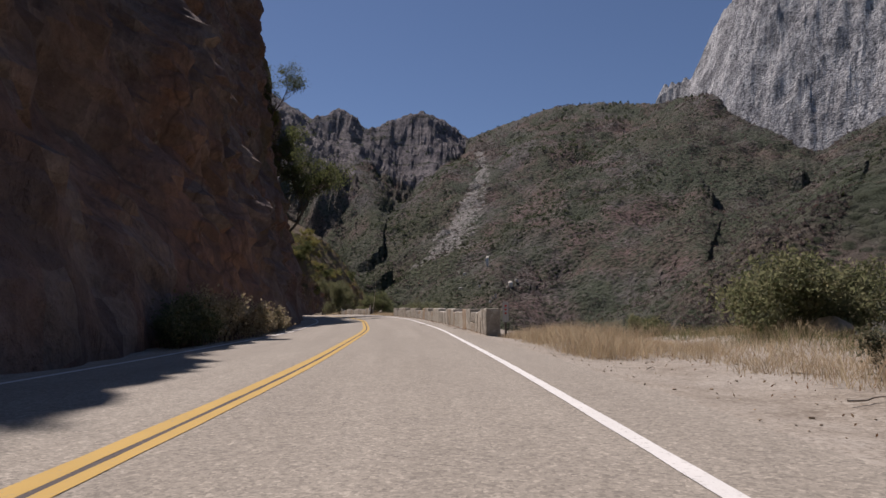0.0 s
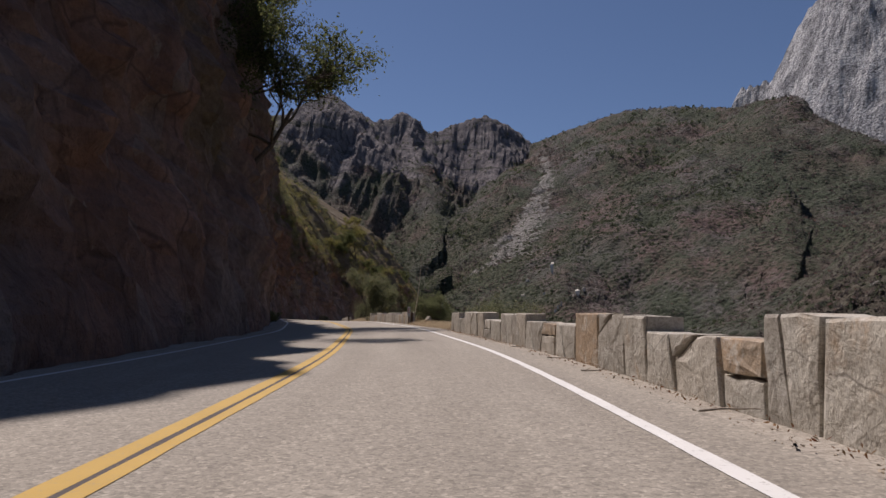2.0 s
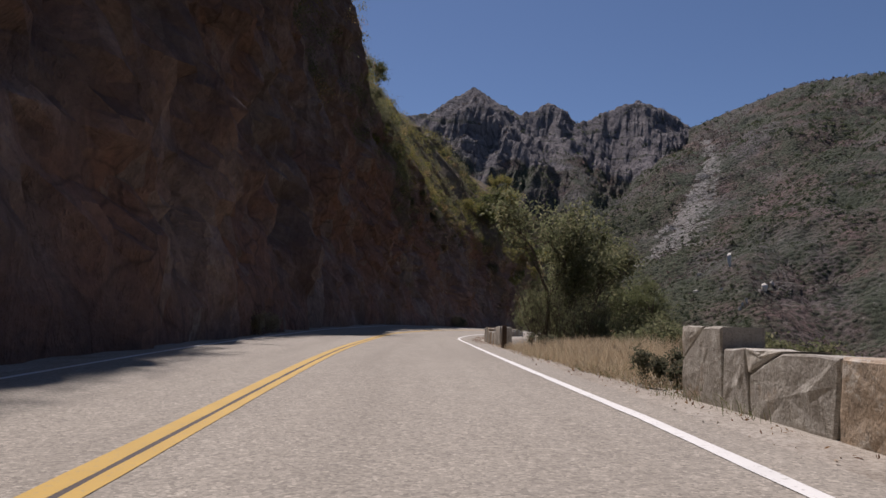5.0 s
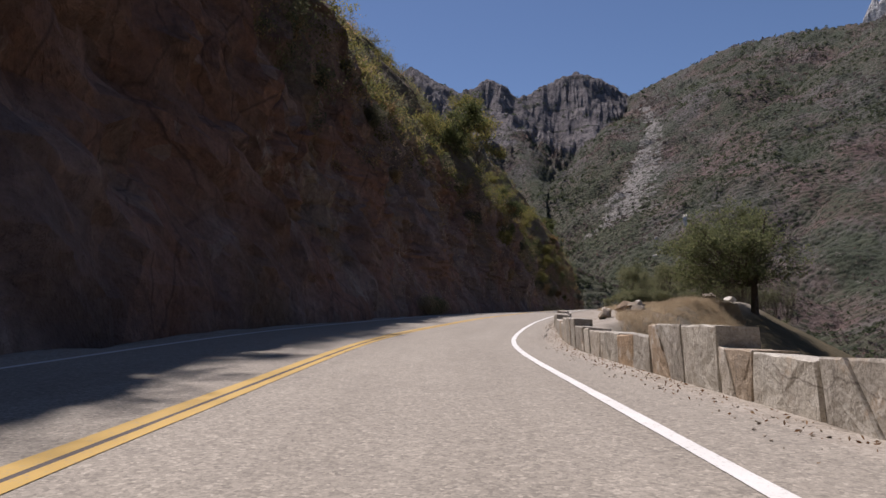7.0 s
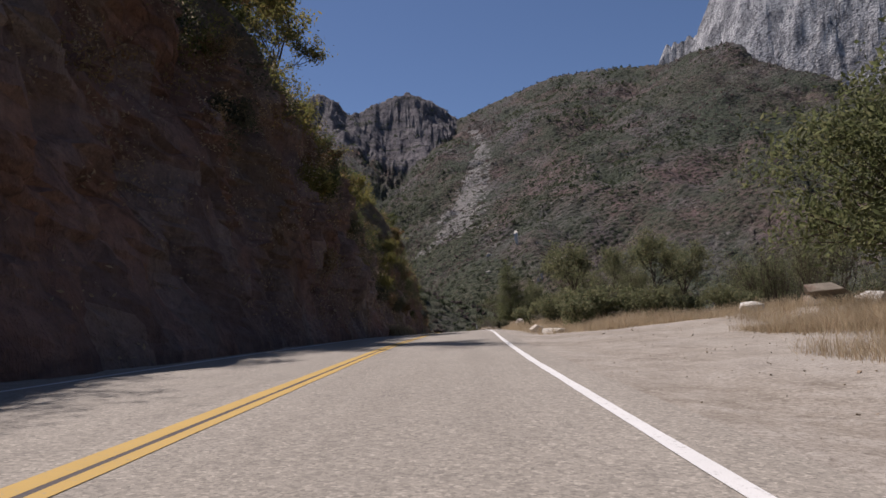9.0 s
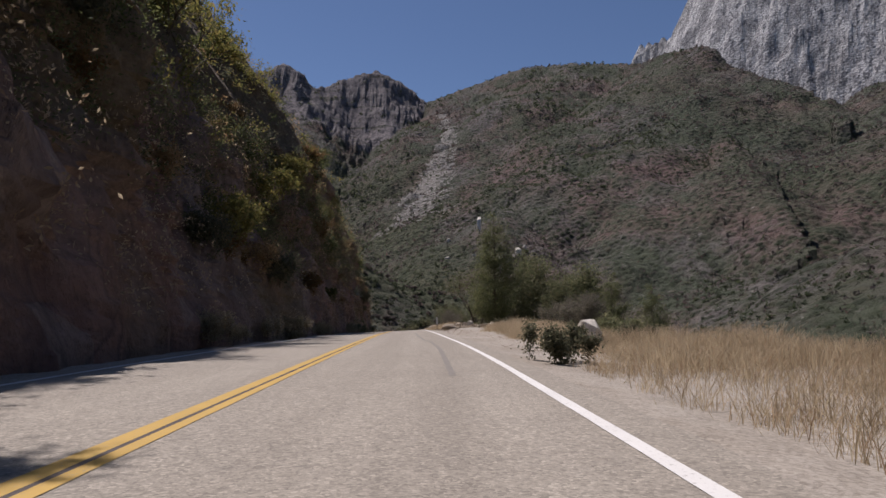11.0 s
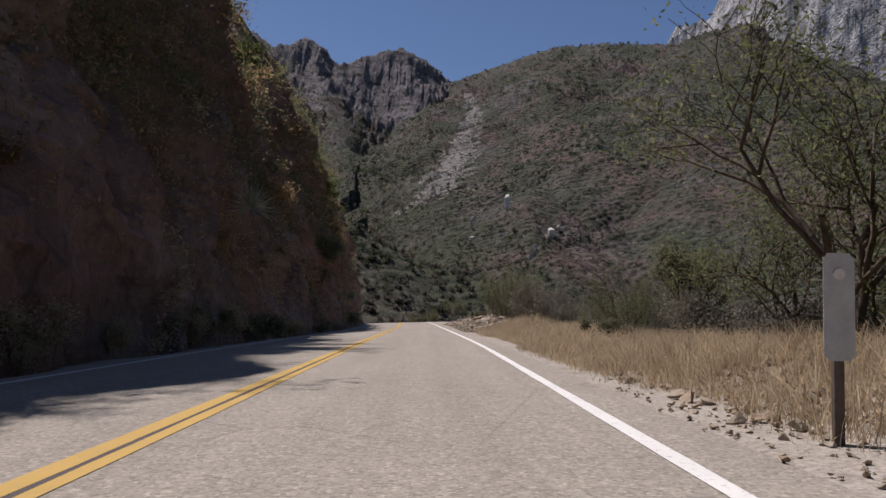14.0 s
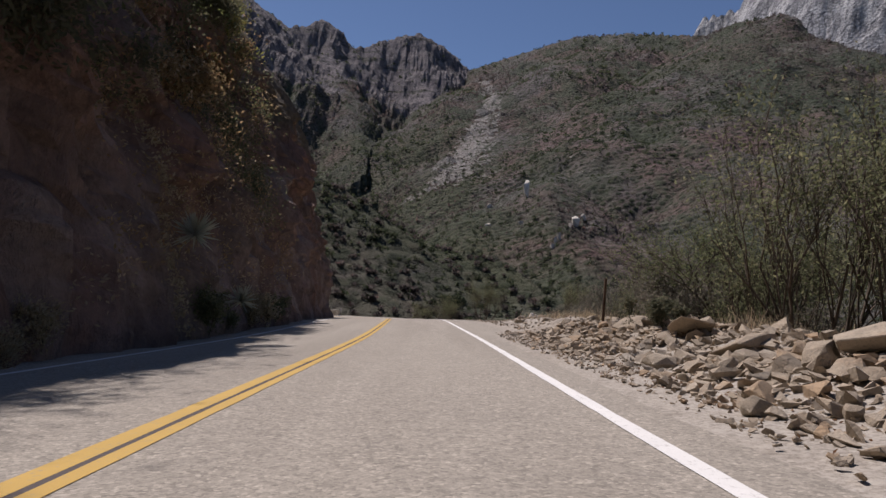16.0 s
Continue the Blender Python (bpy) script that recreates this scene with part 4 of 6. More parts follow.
# the round oak beyond the third wall
def spreading_oak(name, label, seed, height, width, material):
    """A short forked trunk under a broad rounded crown of leafy clumps with gaps between them."""
    rng = np.random.default_rng(seed)
    tubes, tips = [], []
    fork = np.array((0.15, 0.0, height * 0.27))
    tubes.append((np.array([(0, 0, 0), (0.12, 0.03, height * 0.14), fork]), np.array((0.34, 0.27, 0.24)), 0))
    heart = np.array((-0.13 * width, -0.4, height * 0.55))
    half = np.array((width / 2, width / 2, height * 0.42))
    for k in range(120):
        way = rng.normal(0, 1, 3)
        way /= np.linalg.norm(way)
        way[2] = max(way[2], -0.8)
        lumps = 0.92 + 0.22 * math.sin(way[0] * 5.1 + 1.0) * math.sin(way[1] * 4.3 + 0.6) + 0.10 * math.sin(way[2] * 9.0)
        end = heart + way * half * rng.uniform(0.42, 1.0) ** 0.6 * lumps
        mid = fork * 0.5 + end * 0.5 + rng.normal(0, 0.25, 3)
        big = k % 9 == 0
        tubes.append((np.array([fork, fork * 0.7 + mid * 0.3 + rng.normal(0, 0.1, 3), mid, end]), np.array((0.15, 0.12, 0.08, 0.03)) * (1.0 if big else 0.22), 1))
        for j in range(9):
            c = end + rng.normal(0, 0.42, 3) * (1.1, 1.1, 0.75) - way * rng.uniform(0, 0.9)
            tips.append(c)
            if j < 1:
                tubes.append((np.array([mid, (mid + c) / 2 + rng.normal(0, 0.1, 3), c]), np.array((0.04, 0.025, 0.01)), 2))
    ob = thing(name, label, "tree")
    part("trunk", branch_mesh("trunk", tubes, BARK), BARK, ob)
    part("crown", leaf_mesh("crown", rng, np.array(tips), 24, 0.42, 0.105, material), material, ob)
    return ob


big_oak = stand(spreading_oak("tree", "broad round olive-green oak behind a grassy mound", 17, 9.4, 11.0, OLIVE), 191.8, 17.6, -0.9)

# riverside trees around the rockfall
def spire(name, label, seed, height, width, material, group="", size=0.10, per=19):
    """A tapering tree: one straight trunk, short rising limbs, leafy almost to the ground."""
    rng = np.random.default_rng(seed)
    u = np.linspace(0, 1, 12)
    path = np.stack([np.cumsum(rng.normal(0, 0.012 * height / 12, 12)), np.cumsum(rng.normal(0, 0.012 * height / 12, 12)), u * height], -1)
    tubes, tips = [(path, 0.011 * height * (1 - 0.93 * u) + 0.01, 0)], []
    for k in range(200):
        w = 0.06 + 0.9 * rng.beta(1.1, 1.7)
        p = np.array([np.interp(w, u, path[:, i]) for i in range(3)])
        reach = width / 2 * (1 - w) ** 0.75 * min(1, 0.45 + w * 2.4) * rng.uniform(0.55, 1.15)
        a = rng.uniform(0, 6.28)
        out = np.array((math.cos(a), math.sin(a), rng.uniform(0.35, 0.95))) * (reach + 0.25)
        mid = p + out * 0.5 + rng.normal(0, 0.08, 3) - (0, 0, 0.05)
        tubes.append((np.array([p, mid, p + out]), np.array((0.022, 0.014, 0.006)) * (1.3 - w), 2))
        tips += [p + out * f + rng.normal(0, 0.12, 3) for f in np.linspace(0.35, 1.05, 3 + int(reach * 2))]
    ob = thing(name, label, "tree", group)
    part("trunk", branch_mesh("trunk", tubes, BARK), BARK, ob)
    part("crown", leaf_mesh("crown", rng, np.array(tips), per, 0.5, size, material), material, ob)
    return ob


leafy = stand(spire("tree", "broad leafy yellow-green cottonwood behind the fallen rocks", 20, 9.0, 7.0, FRESH, size=0.105, per=11), 272.5, 13.6)
for s, d, t, k in ((269.5, 15.6, 90, 0.8), (271.0, 17.5, 30, 1.1), (279.5, 14.0, 150, 0.85)):
    again(leafy, s, d, None, t, k)
tall_tree = stand(spire("tree", "tall pointed green cottonwood behind the fallen rocks", 19, 15.5, 7.4, OLIVE), 273.8, 9.9, scale=0.74)
for s, d, t, k in ((278.5, 13.6, 80, 0.72), (288, 14.5, 40, 0.6), (270, 18, 270, 0.6), (264, 18.0, 120, 0.5), (258, 19.0, 20, 0.45), (280, 11.0, 310, 0.4)):
    again(tall_tree, s, d, None, t, k)
dark_tree = stand(plant("tree", "dark thin-leaved tree with bent black limbs", "tree", 23, 7.8, 6.6, OLIVE, depth=4, per=8, blob=0.42, size=0.06, low=0.34, stems=2), 284.0, 9.3)
for s, d, t, k in ((287.2, 11.0, 110, 0.85), (298.5, 10.6, 200, 0.6), (330.5, 9.4, 60, 0.62), (303, 12.5, 10, 0.6), (311, 12.5, 100, 0.6)):
    again(dark_tree, s, d, None, t, k)
willow = stand(plant("shrub", "tall many-stemmed green willow bush", "shrub", 29, 5.2, 3.4, FRESH, stems=11, depth=3, per=5, blob=0.3, size=0.042, trunk_name="woody_base", crown_name="foliage", upright=1.3, bare=0.3), 322.0, 8.4)
for s, d, t, k in ((320.2, 9.0, 60, 1.0), (324.5, 9.4, 130, 0.9), (327.5, 10.5, 200, 0.8), (333, 9.8, 20, 0.75), (340, 11.0, 70, 0.7), (306, 11.5, 140, 0.7), (315, 10.5, 240, 0.8), (352, 11.5, 100, 0.6), (376, 11.0, 10, 0.9), (384, 9.0, 80, 0.9), (392, 9.0, 130, 0.8), (300, 11.0, 40, 0.6)):
    again(willow, s, d, None, t, k)
for s, d, t, k in ((126.0, 8.3, 10, 0.95), (129.5, 8.7, 90, 1.05), (133, 9.3, 170, 0.95), (122.8, 9.2, 250, 0.8), (136.5, 10.0, 300, 0.8), (140.0, 11.5, 40, 0.7), (208.5, 10.5, 60, 0.7), (212, 9.5, 200, 0.75), (202.5, 17.5, 80, 0.95), (206.0, 17.8, 150, 1.05), (210.0, 18.5, 10, 1.1), (205.0, 21.0, 330, 1.1)):
    again(willow, s, d, None, t, k)
dead_tree = stand(plant("tree", "bare grey dead sapling with forked limbs", "tree", 31, 3.6, 2.6, None, wood=DEAD, depth=3, low=0.3), 308.0, 9.0)
for s, d, t, k in ((311.0, 10.0, 130, 0.8), (299.5, 9.6, 40, 0.6), (305.5, 9.7, 250, 0.6)):
    again(dead_tree, s, d, None, t, k)

brushwood = stand(plant("shrub", "grey-brown twiggy brush with few leaves", "shrub", 67, 2.8, 3.0, TWIGGY, wood=DEAD, stems=9, depth=3, per=7, blob=0.24, size=0.05, trunk_name="woody_base", crown_name="foliage", upright=0.7, group="brush below the road"), 291.0, 10.5)
# growth on the slope below the road
rng = np.random.default_rng(66)
for k in range(58):
    s = rng.uniform(205, 350)
    d = float(along(LEVEL, s)) + rng.uniform(1.5, 16)
    if 195 < s < 212 and d < 34:
        continue
    pick = rng.integers(0, 4)
    again((young, brushwood, willow, low_bush)[pick], s, d, None, rng.uniform(0, 360), rng.uniform(0.45, 0.85) * (1.6 if pick == 3 else 1.0))

rng = np.random.default_rng(68)
for k in range(50):
    s = rng.uniform(262, 345) if k % 5 else rng.uniform(206, 262)
    d = float(along(LEVEL, s)) + rng.uniform(0.8, 9.0)
    again(brushwood, s, d, None, rng.uniform(0, 360), rng.uniform(0.7, 1.35))

# on the cliff
rng = np.random.default_rng(77)


def on_cliff(s, z, out=0.0):
    return -float(cliff_offset(np.float64(s), np.float64(z))) + out, z


kinds = []
for k, (lab, mat, h, w, per, size) in enumerate((
        ("dusty green scrub bush rooted on the cliff", OAK, 2.2, 2.4, 26, 0.075),
        ("yellow-green scrub bush rooted on the cliff", GOLD, 1.9, 2.2, 24, 0.07),
        ("dry rusty scrub bush rooted on the cliff", RUST, 1.6, 1.9, 20, 0.065),
        ("grey-green scrub bush rooted on the cliff", SAGE, 1.3, 1.7, 24, 0.055),
        ("dry straw-brown scrub rooted on the cliff", DRY, 1.2, 1.6, 20, 0.055))):
    ob = plant("shrub", lab, "shrub", 40 + k, h, w, mat, stems=6, depth=2, per=per, blob=0.22, size=size, trunk_name="woody_base", crown_name="foliage", group="scrub on the cliff")
    d, z = on_cliff(205 + 5 * k, 19 + 2 * k)
    kinds.append(stand(ob, 205 + 5 * k, d - 0.3, z))
for k in range(190):
    s = rng.uniform(-5, 345)
    lush = along(((0, 0.25), (110, 0.3), (140, 0.45), (200, 0.75), (260, 1.0), (345, 1.0)), s)
    if rng.uniform() > lush:
        continue
    top = float(along(TALL, s))
    z = top * (1 - rng.uniform(0, 1) ** 1.4 * (0.35 + 0.55 * lush)) - rng.uniform(0, 2)
    d, z = on_cliff(s, max(z, 3.0))
    pick, turn, grown = rng.choice(5, p=(0.08, 0.22, 0.19, 0.27, 0.24)), rng.uniform(0, 360), rng.uniform(0.55, 1.35) * (1.0 + 0.2 * lush)
    if z > 10 and any(a < s < b for a, b in ((181, 191), (303, 310), (319, 329))):
        continue
    again(kinds[pick], s, d - 0.35, z - 0.15, turn, grown)


def cliff_scrub(name, label, material, count, seed, s_range, floor, reach=1.9, per=22, size=0.10):
    """Leafy scrub that clothes the cliff's upper edge and the slope over it, one mesh."""
    rng = np.random.default_rng(seed)
    c, k = [], []
    while len(c) < count:
        s = rng.uniform(*s_range)
        top = float(along(TALL, s))
        u = rng.uniform(floor, reach)
        if vnoise(s / 6.0, u * 5.0, 0.0, seed) + rng.uniform(-0.7, 0.7) < -0.15:
            continue
        if u < 1:
            d, z = on_cliff(s, top * u)
        else:
            d, z = on_cliff(s, top)
            d, z = d - min(u - 1, 1) * 14.5 - max(u - 2, 0) * 34, z + min(u - 1, 1) * 21 + max(u - 2, 0) * 20
        r = rng.uniform(0.5, 1.25)
        for _ in range(5):
            c.append(road_xyz(s, d + 0.2, z + 0.3 * r) + rng.normal(0, 0.42, 3) * r)
    c = np.array(c)
    tagged(new(name, leaf_mesh(name, rng, c, per, 0.42, size, material)), label, "shrub", kind="stuff")


def dry_gully(name, label, s0, slant, height, width, count, seed, material):
    """A chute of pale dry weeds and clay that runs down the face."""
    rng = np.random.default_rng(seed)
    c = []
    for k in range(count):
        z = height * rng.uniform(0, 1) ** 1.1
        s = s0 + slant * z + rng.normal(0, width) * (0.5 + 0.5 * (1 - z / height))
        d, z = on_cliff(s, z)
        c.append(road_xyz(s, d + 0.28, z + 0.12))
    tagged(new(name, leaf_mesh(name, rng, np.array(c), 8, 0.13, 0.06, material)), label, "weeds", kind="stuff")


dry_gully("dry_gully_weeds", "pale dry weeds down a clay chute in the cliff", 328.0, 0.12, 7.5, 0.35, 170, 191, PALE_DRY)
dry_gully("green_gully_weeds", "green and dry weeds climbing the cliff from the road", 315.0, 0.25, 4.0, 0.9, 150, 192, FRESH)
dry_gully("straw_gully_weeds", "straw-coloured weeds climbing the cliff from the road", 316.0, 0.3, 4.5, 0.9, 170, 193, PALE_DRY)
dry_gully("slanting_gully_weeds", "pale dry weeds on a slanting ledge of the cliff", 303.0, 0.55, 9.0, 0.45, 200, 194, PALE_DRY)
dry_gully("far_gully_weeds", "pale dry weeds on a slanting ledge of the far cliff", 288.0, 0.6, 8.0, 0.5, 170, 195, PALE_DRY)
cliff_scrub("golden_scrub", "yellow-green scrub along the cliff's upper edge", GOLD, 1900, 171, (112, 345), 0.72)
cliff_scrub("oak_scrub", "dark green scrub oak along the cliff's upper edge", OAK, 1700, 172, (112, 345), 0.7)
cliff_scrub("dry_scrub", "dry brown scrub on the cliff", DRY, 1500, 173, (100, 345), 0.45)
cliff_scrub("sage_scrub", "grey-green sage on the cliff", SAGE, 1500, 174, (150, 345), 0.45)
cliff_scrub("slope_scrub", "golden-green brush over the bend's cliff", GOLD, 3800, 175, (112, 225), 0.8, 2.5)
cliff_scrub("slope_sage", "grey-green brush over the bend's cliff", SAGE, 3600, 176, (112, 225), 0.8, 2.5)
cliff_scrub("rim_brush", "yellow-green brush along the rim over the bend", FRESH, 2600, 181, (118, 166), 0.5, 1.5, per=22, size=0.08)
cliff_scrub("lower_scrub", "green brush hanging down the cliff", FRESH, 3400, 177, (252, 345), 0.30, 0.92, per=13, size=0.07)
cliff_scrub("lower_oak_scrub", "dark scrub oak hanging down the cliff", OLIVE, 3400, 179, (225, 345), 0.34, 0.92, per=13, size=0.07)
cliff_scrub("straw_scrub", "pale dry grass and weeds on the cliff's ledges", STRAW, 3200, 180, (170, 345), 0.04, 1.0, per=9, size=0.065)
cliff_scrub("lower_dry_scrub", "dry brush hanging down the cliff", DRY, 3000, 178, (262, 345), 0.10, 0.92, per=10, size=0.065)
cliff_oak = stand(plant("tree", "small dark oak on the cliff's edge", "tree", 51, 5.6, 5.2, OAK, depth=3, per=34, blob=0.46, size=0.12, low=0.26, group="trees along the cliff's edge"), 176.0, -17, 30.0)
gold_oak = stand(plant("tree", "yellow-green oak on the cliff's edge", "tree", 53, 6.2, 5.4, GOLD, depth=3, per=34, blob=0.46, size=0.12, low=0.28, group="trees along the cliff's edge"), 222.0, -12.5, 25.0)
for s, t, k, gold in ((92, 200, 0.9, 0), (104, 40, 0.8, 1), (128, 160, 0.9, 1), (140, 10, 1.0, 0), (150, 75, 0.9, 1), (160, 250, 0.7, 0), 
                      (200, 200, 1.0, 1), (208, 330, 1.0, 0), (228, 60, 1.1, 1), (236, 140, 1.0, 0), (243, 210, 1.1, 1), (251, 10, 0.9, 0), (258, 70, 1.1, 0), (266, 150, 1.0, 1),
                      (274, 200, 1.2, 0), (281, 20, 1.1, 0), (296, 170, 0.8, 0), (304, 240, 1.2, 0)):
    top = float(along(TALL, s))
    back, rise = (3.4, 3.4) if s > 180 else (2.2, 0.4)
    d, z = on_cliff(s, top - 1.0)
    again((cliff_oak, gold_oak)[gold], s, d - back, z + rise - 0.6, t, k * (0.85 if s > 180 else 1.0))
for s, t, k, gold in ((246, 30, 1.1, 0), (250, 150, 1.0, 1), (293, 30, 0.6, 0), (299, 130, 0.95, 0), (306, 330, 0.9, 0)):
    d, z = on_cliff(s, float(along(TALL, s)) - 0.5)
    again((cliff_oak, gold_oak)[gold], s, d - 0.7, z, t, k)
again(cliff_oak, 204.0, -9.9, 17.0, 75, 1.15)
again(cliff_oak, 201.0, -9.4, 15.6, 195, 0.95)
again(gold_oak, 223.0, -11.3, 19.2, 20, 1.6)
again(gold_oak, 218.5, -10.4, 17.0, 120, 1.1)
# weeds and dry bushes at the cliff's foot
dry_bush = stand(plant("shrub", "dry straw-coloured weed clump at the cliff's foot", "shrub", 61, 1.3, 1.8, PALE_DRY, stems=10, depth=2, per=11, blob=0.2, size=0.055, trunk_name="woody_base", crown_name="foliage", group="weeds at the cliff's foot"), 30.5, -4.75, -0.1)
for s, k in ((27.5, 0.8), (33.5, 0.7), (36, 0.5), (175.3, 1.0), (177.6, 0.8), (176.9, 0.6), (120, 0.7), (122, 0.6), (262, 0.5), (283, 0.5), (303, 0.7), (305.5, 0.6), (318, 0.6), (321, 0.5), (250, 0.4)):
    again(dry_bush, s, -4.6, -0.1, 40 * s, k)
green_weed = stand(plant("shrub", "green weed clump at the cliff's foot", "shrub", 63, 1.4, 1.6, FRESH, stems=9, depth=2, per=12, blob=0.18, size=0.055, trunk_name="woody_base", crown_name="foliage", group="weeds at the cliff's foot"), 19.0, -4.8, 0.0)
for s, k in ((95.5, 0.7), (97, 0.6), (93.8, 0.5), (176.3, 0.95), (299, 0.8), (313.5, 0.4), (296, 0.6), (18, 0.8), (20.5, 0.7)):
    again(green_weed, s, -4.55, -0.1, 70 * s, k)
rng = np.random.default_rng(79)
for k in range(26):
    s = rng.uniform(286, 345) if k % 3 else rng.uniform(232, 286)
    again((dry_bush, dry_bush, green_weed)[k % 3], s, -4.75 - rng.uniform(0, 0.3), 0.05, rng.uniform(0, 360), rng.uniform(0.45, 1.0))
again(green_weed, 19.2, -4.4, 0.0, 40, 0.7)
again(dry_bush, 20.4, -4.2, 0.0, 140, 1.15)
again(dry_bush, 23.6, -4.2, -0.05, 60, 1.05)
again(dry_bush, 24.8, -4.25, -0.05, 200, 0.9)


# ---------------------------------------------------------------- grass
def grass(name, label, zones, material, seed, tall):
    """Zones: s from, s to, d from, d to, blades per square metre, and how tall against the rest."""
    rng = np.random.default_rng(seed)
    S, D = [], []
    tall_of = []
    for a, b, c, e, dens, *own in zones:
        n = int((b - a) * (e - c) * dens * 5.2)
        # blades stand in tufts
        ts, td = rng.uniform(a, b, n // 14 + 1), rng.uniform(c, e, n // 14 + 1)
        pick = rng.integers(0, len(ts), n)
        S.append(ts[pick] + rng.normal(0, 0.15, n))
        D.append(td[pick] + rng.normal(0, 0.15, n))
        tall_of.append(np.full(n, own[0] if own else 1.0))
    s, d = np.concatenate(S), np.concatenate(D)
    keep = (d > along(WHITE, s) + 0.75 + 0.5 * vnoise(s / 2.3, 0.0, 0, 14)) & (vnoise(s / 2.2, d / 1.4, 0, 15) + rng.uniform(-0.5, 0.9, len(s)) > -0.3)
    s, d = s[keep], d[keep]
    n = len(s)
    own_tall = np.concatenate(tall_of)[keep]
    base = road_xyz(s, d, right_ground(s, d) - 0.03)
    h = tall * own_tall * rng.uniform(0.35, 1.2, n) * (0.7 + 0.4 * vnoise(s / 1.7, d / 1.7, 0, seed) + 0.3 * vnoise(s / 6.0, d / 5.0, 0, seed + 1)) * np.clip(0.45 + 0.4 * (d - along(WHITE, s) - 0.9), 0.45, 1)
    a = rng.uniform(0, 6.283, n)
    lean = rng.uniform(0.05, 1.15, n) ** 1.2
    top = base + np.stack([np.cos(a) * lean * h, np.sin(a) * lean * h, h], -1)
    mid = base + np.stack([np.cos(a) * lean * h * 0.35, np.sin(a) * lean * h * 0.35, h * 0.55], -1)
    b = rng.uniform(0, 6.283, n)
    side = np.stack([np.cos(b), np.sin(b), 0 * b], -1) * rng.uniform(0.0016, 0.0048, n)[:, None]
    v = np.stack([base - side, base + side, mid + side, mid - side, top + side * 0.4, top - side * 0.4], 1).reshape(-1, 3)
    i = np.arange(n)[:, None] * 6
    f = np.concatenate([i + np.array([[0, 1, 2, 3]]), i + np.array([[3, 2, 4, 5]])])
    me = mesh_from(name, v, f, material)
    tagged(new(name, me), label, "grass", kind="stuff")


grass("dry_grass", "tall dry straw-coloured grass beside the road", (
    (4, 22, 6.5, 11.5, 60), (12, 23, 5.0, 8, 100, 1.3), (66.5, 81.5, 4.6, 7.5, 110, 0.5), (103, 119, 4.7, 8.0, 110), (168, 184, 7.5, 11, 70), (180, 191, 9.4, 16, 190, 0.75), (184, 200, 10.8, 15, 55), (199, 206, 4.9, 12, 70), (206, 224, 4.8, 10, 50),
    (223, 240, 5.9, 10.5, 90), (240, 254, 6.5, 10.5, 80), (254, 266, 8.8, 13, 80), (276, 304, 4.5, 8.6, 130), (279, 303, 4.2, 5.4, 110), (304, 330, 7.2, 9.0, 50), (330, 345, 7, 10, 40)), STRAW, 71, 0.55)
grass("green_grass", "green weeds among the dry grass", (
    (100, 112, 4.8, 6.0, 40), (66, 80, 6.5, 9, 30), (270, 300, 7.0, 9.5, 30), (10, 22, 8.5, 11, 20)), WEED, 72, 0.4)


# ---------------------------------------------------------------- stones
def rock_shape(seed, sx, sy, sz, points=15, boxy=0.6):
    rng = np.random.default_rng(seed)
    bm = bmesh.new()
    for _ in range(points):
        p = rng.normal(0, 1, 3)
        p /= np.abs(p).max() ** boxy * np.linalg.norm(p) ** (1 - boxy)
        bm.verts.new(p * np.array((sx, sy, sz)) * rng.uniform(0.75, 1.0))
    bmesh.ops.convex_hull(bm, input=bm.verts)
    loose = [v for v in bm.verts if not v.link_faces]
    bmesh.ops.delete(bm, geom=loose, context="VERTS")
    bmesh.ops.triangulate(bm, faces=bm.faces)
    low = min(v.co.z for v in bm.verts)
    for v in bm.verts:
        v.co.z -= low
    return bm


def rock_mesh(seed, sx, sy, sz, material, soft=0.0, points=15, boxy=0.6):
    bm = rock_shape(seed, sx, sy, sz, points, boxy)
    if soft:
        bmesh.ops.bevel(bm, geom=bm.edges[:], offset=soft, segments=1, affect="EDGES", clamp_overlap=True)
    me = bpy.data.meshes.new("rock")
    bm.to_mesh(me)
    bm.free()
    me.materials.append(material)
    return me


SLABS = [rock_mesh(200 + k, 0.5, 0.36, 0.2 + 0.05 * (k % 3), BOULDER, 0.012, 17, 0.45) for k in range(9)]
CHUNKS = [rock_mesh(230 + k, 0.5, 0.44, 0.36, BOULDER, 0.012, 20, 0.35) for k in range(7)]


def rock(mesh, s, d, size, label, group="", turn=0.0, tilt=0.0, up=None, stretch=(1, 1, 1)):
    ob = tagged(new("rock", mesh), label, "rock", group)
    u = float(right_ground(s, d)) - 0.13 * size * stretch[2] if up is None else up
    x, y, z = road_xyz(s, d, u)
    ob.matrix_basis = pose(x, y, z, tilt, tilt * 0.6, turn) @ Matrix.Diagonal((size * stretch[0], size * stretch[1], size * stretch[2], 1))
    return ob


def rockfall(s0, s1, d_front, d_back, count, seed, group, big=0.75):
    rng = np.random.default_rng(seed)
    for _ in range(count):
        s = rng.uniform(s0, s1)
        u = rng.beta(1.6, 1.3)
        f = float(along(d_front, s))
        d = f + u * (float(along(d_back, s)) - f)
        size = 0.26 + (big - 0.26) * rng.uniform() ** 1.8 * (0.35 + 0.65 * u)
        rock((SLABS if rng.uniform() < 0.7 else CHUNKS)[rng.integers(0, 7)], s, d, size, "angular tan broken rock in a heap beside the road", group,
             rng.uniform(0, 360), rng.normal(0, 24), stretch=(1, 1, rng.uniform(0.75, 1.3)))


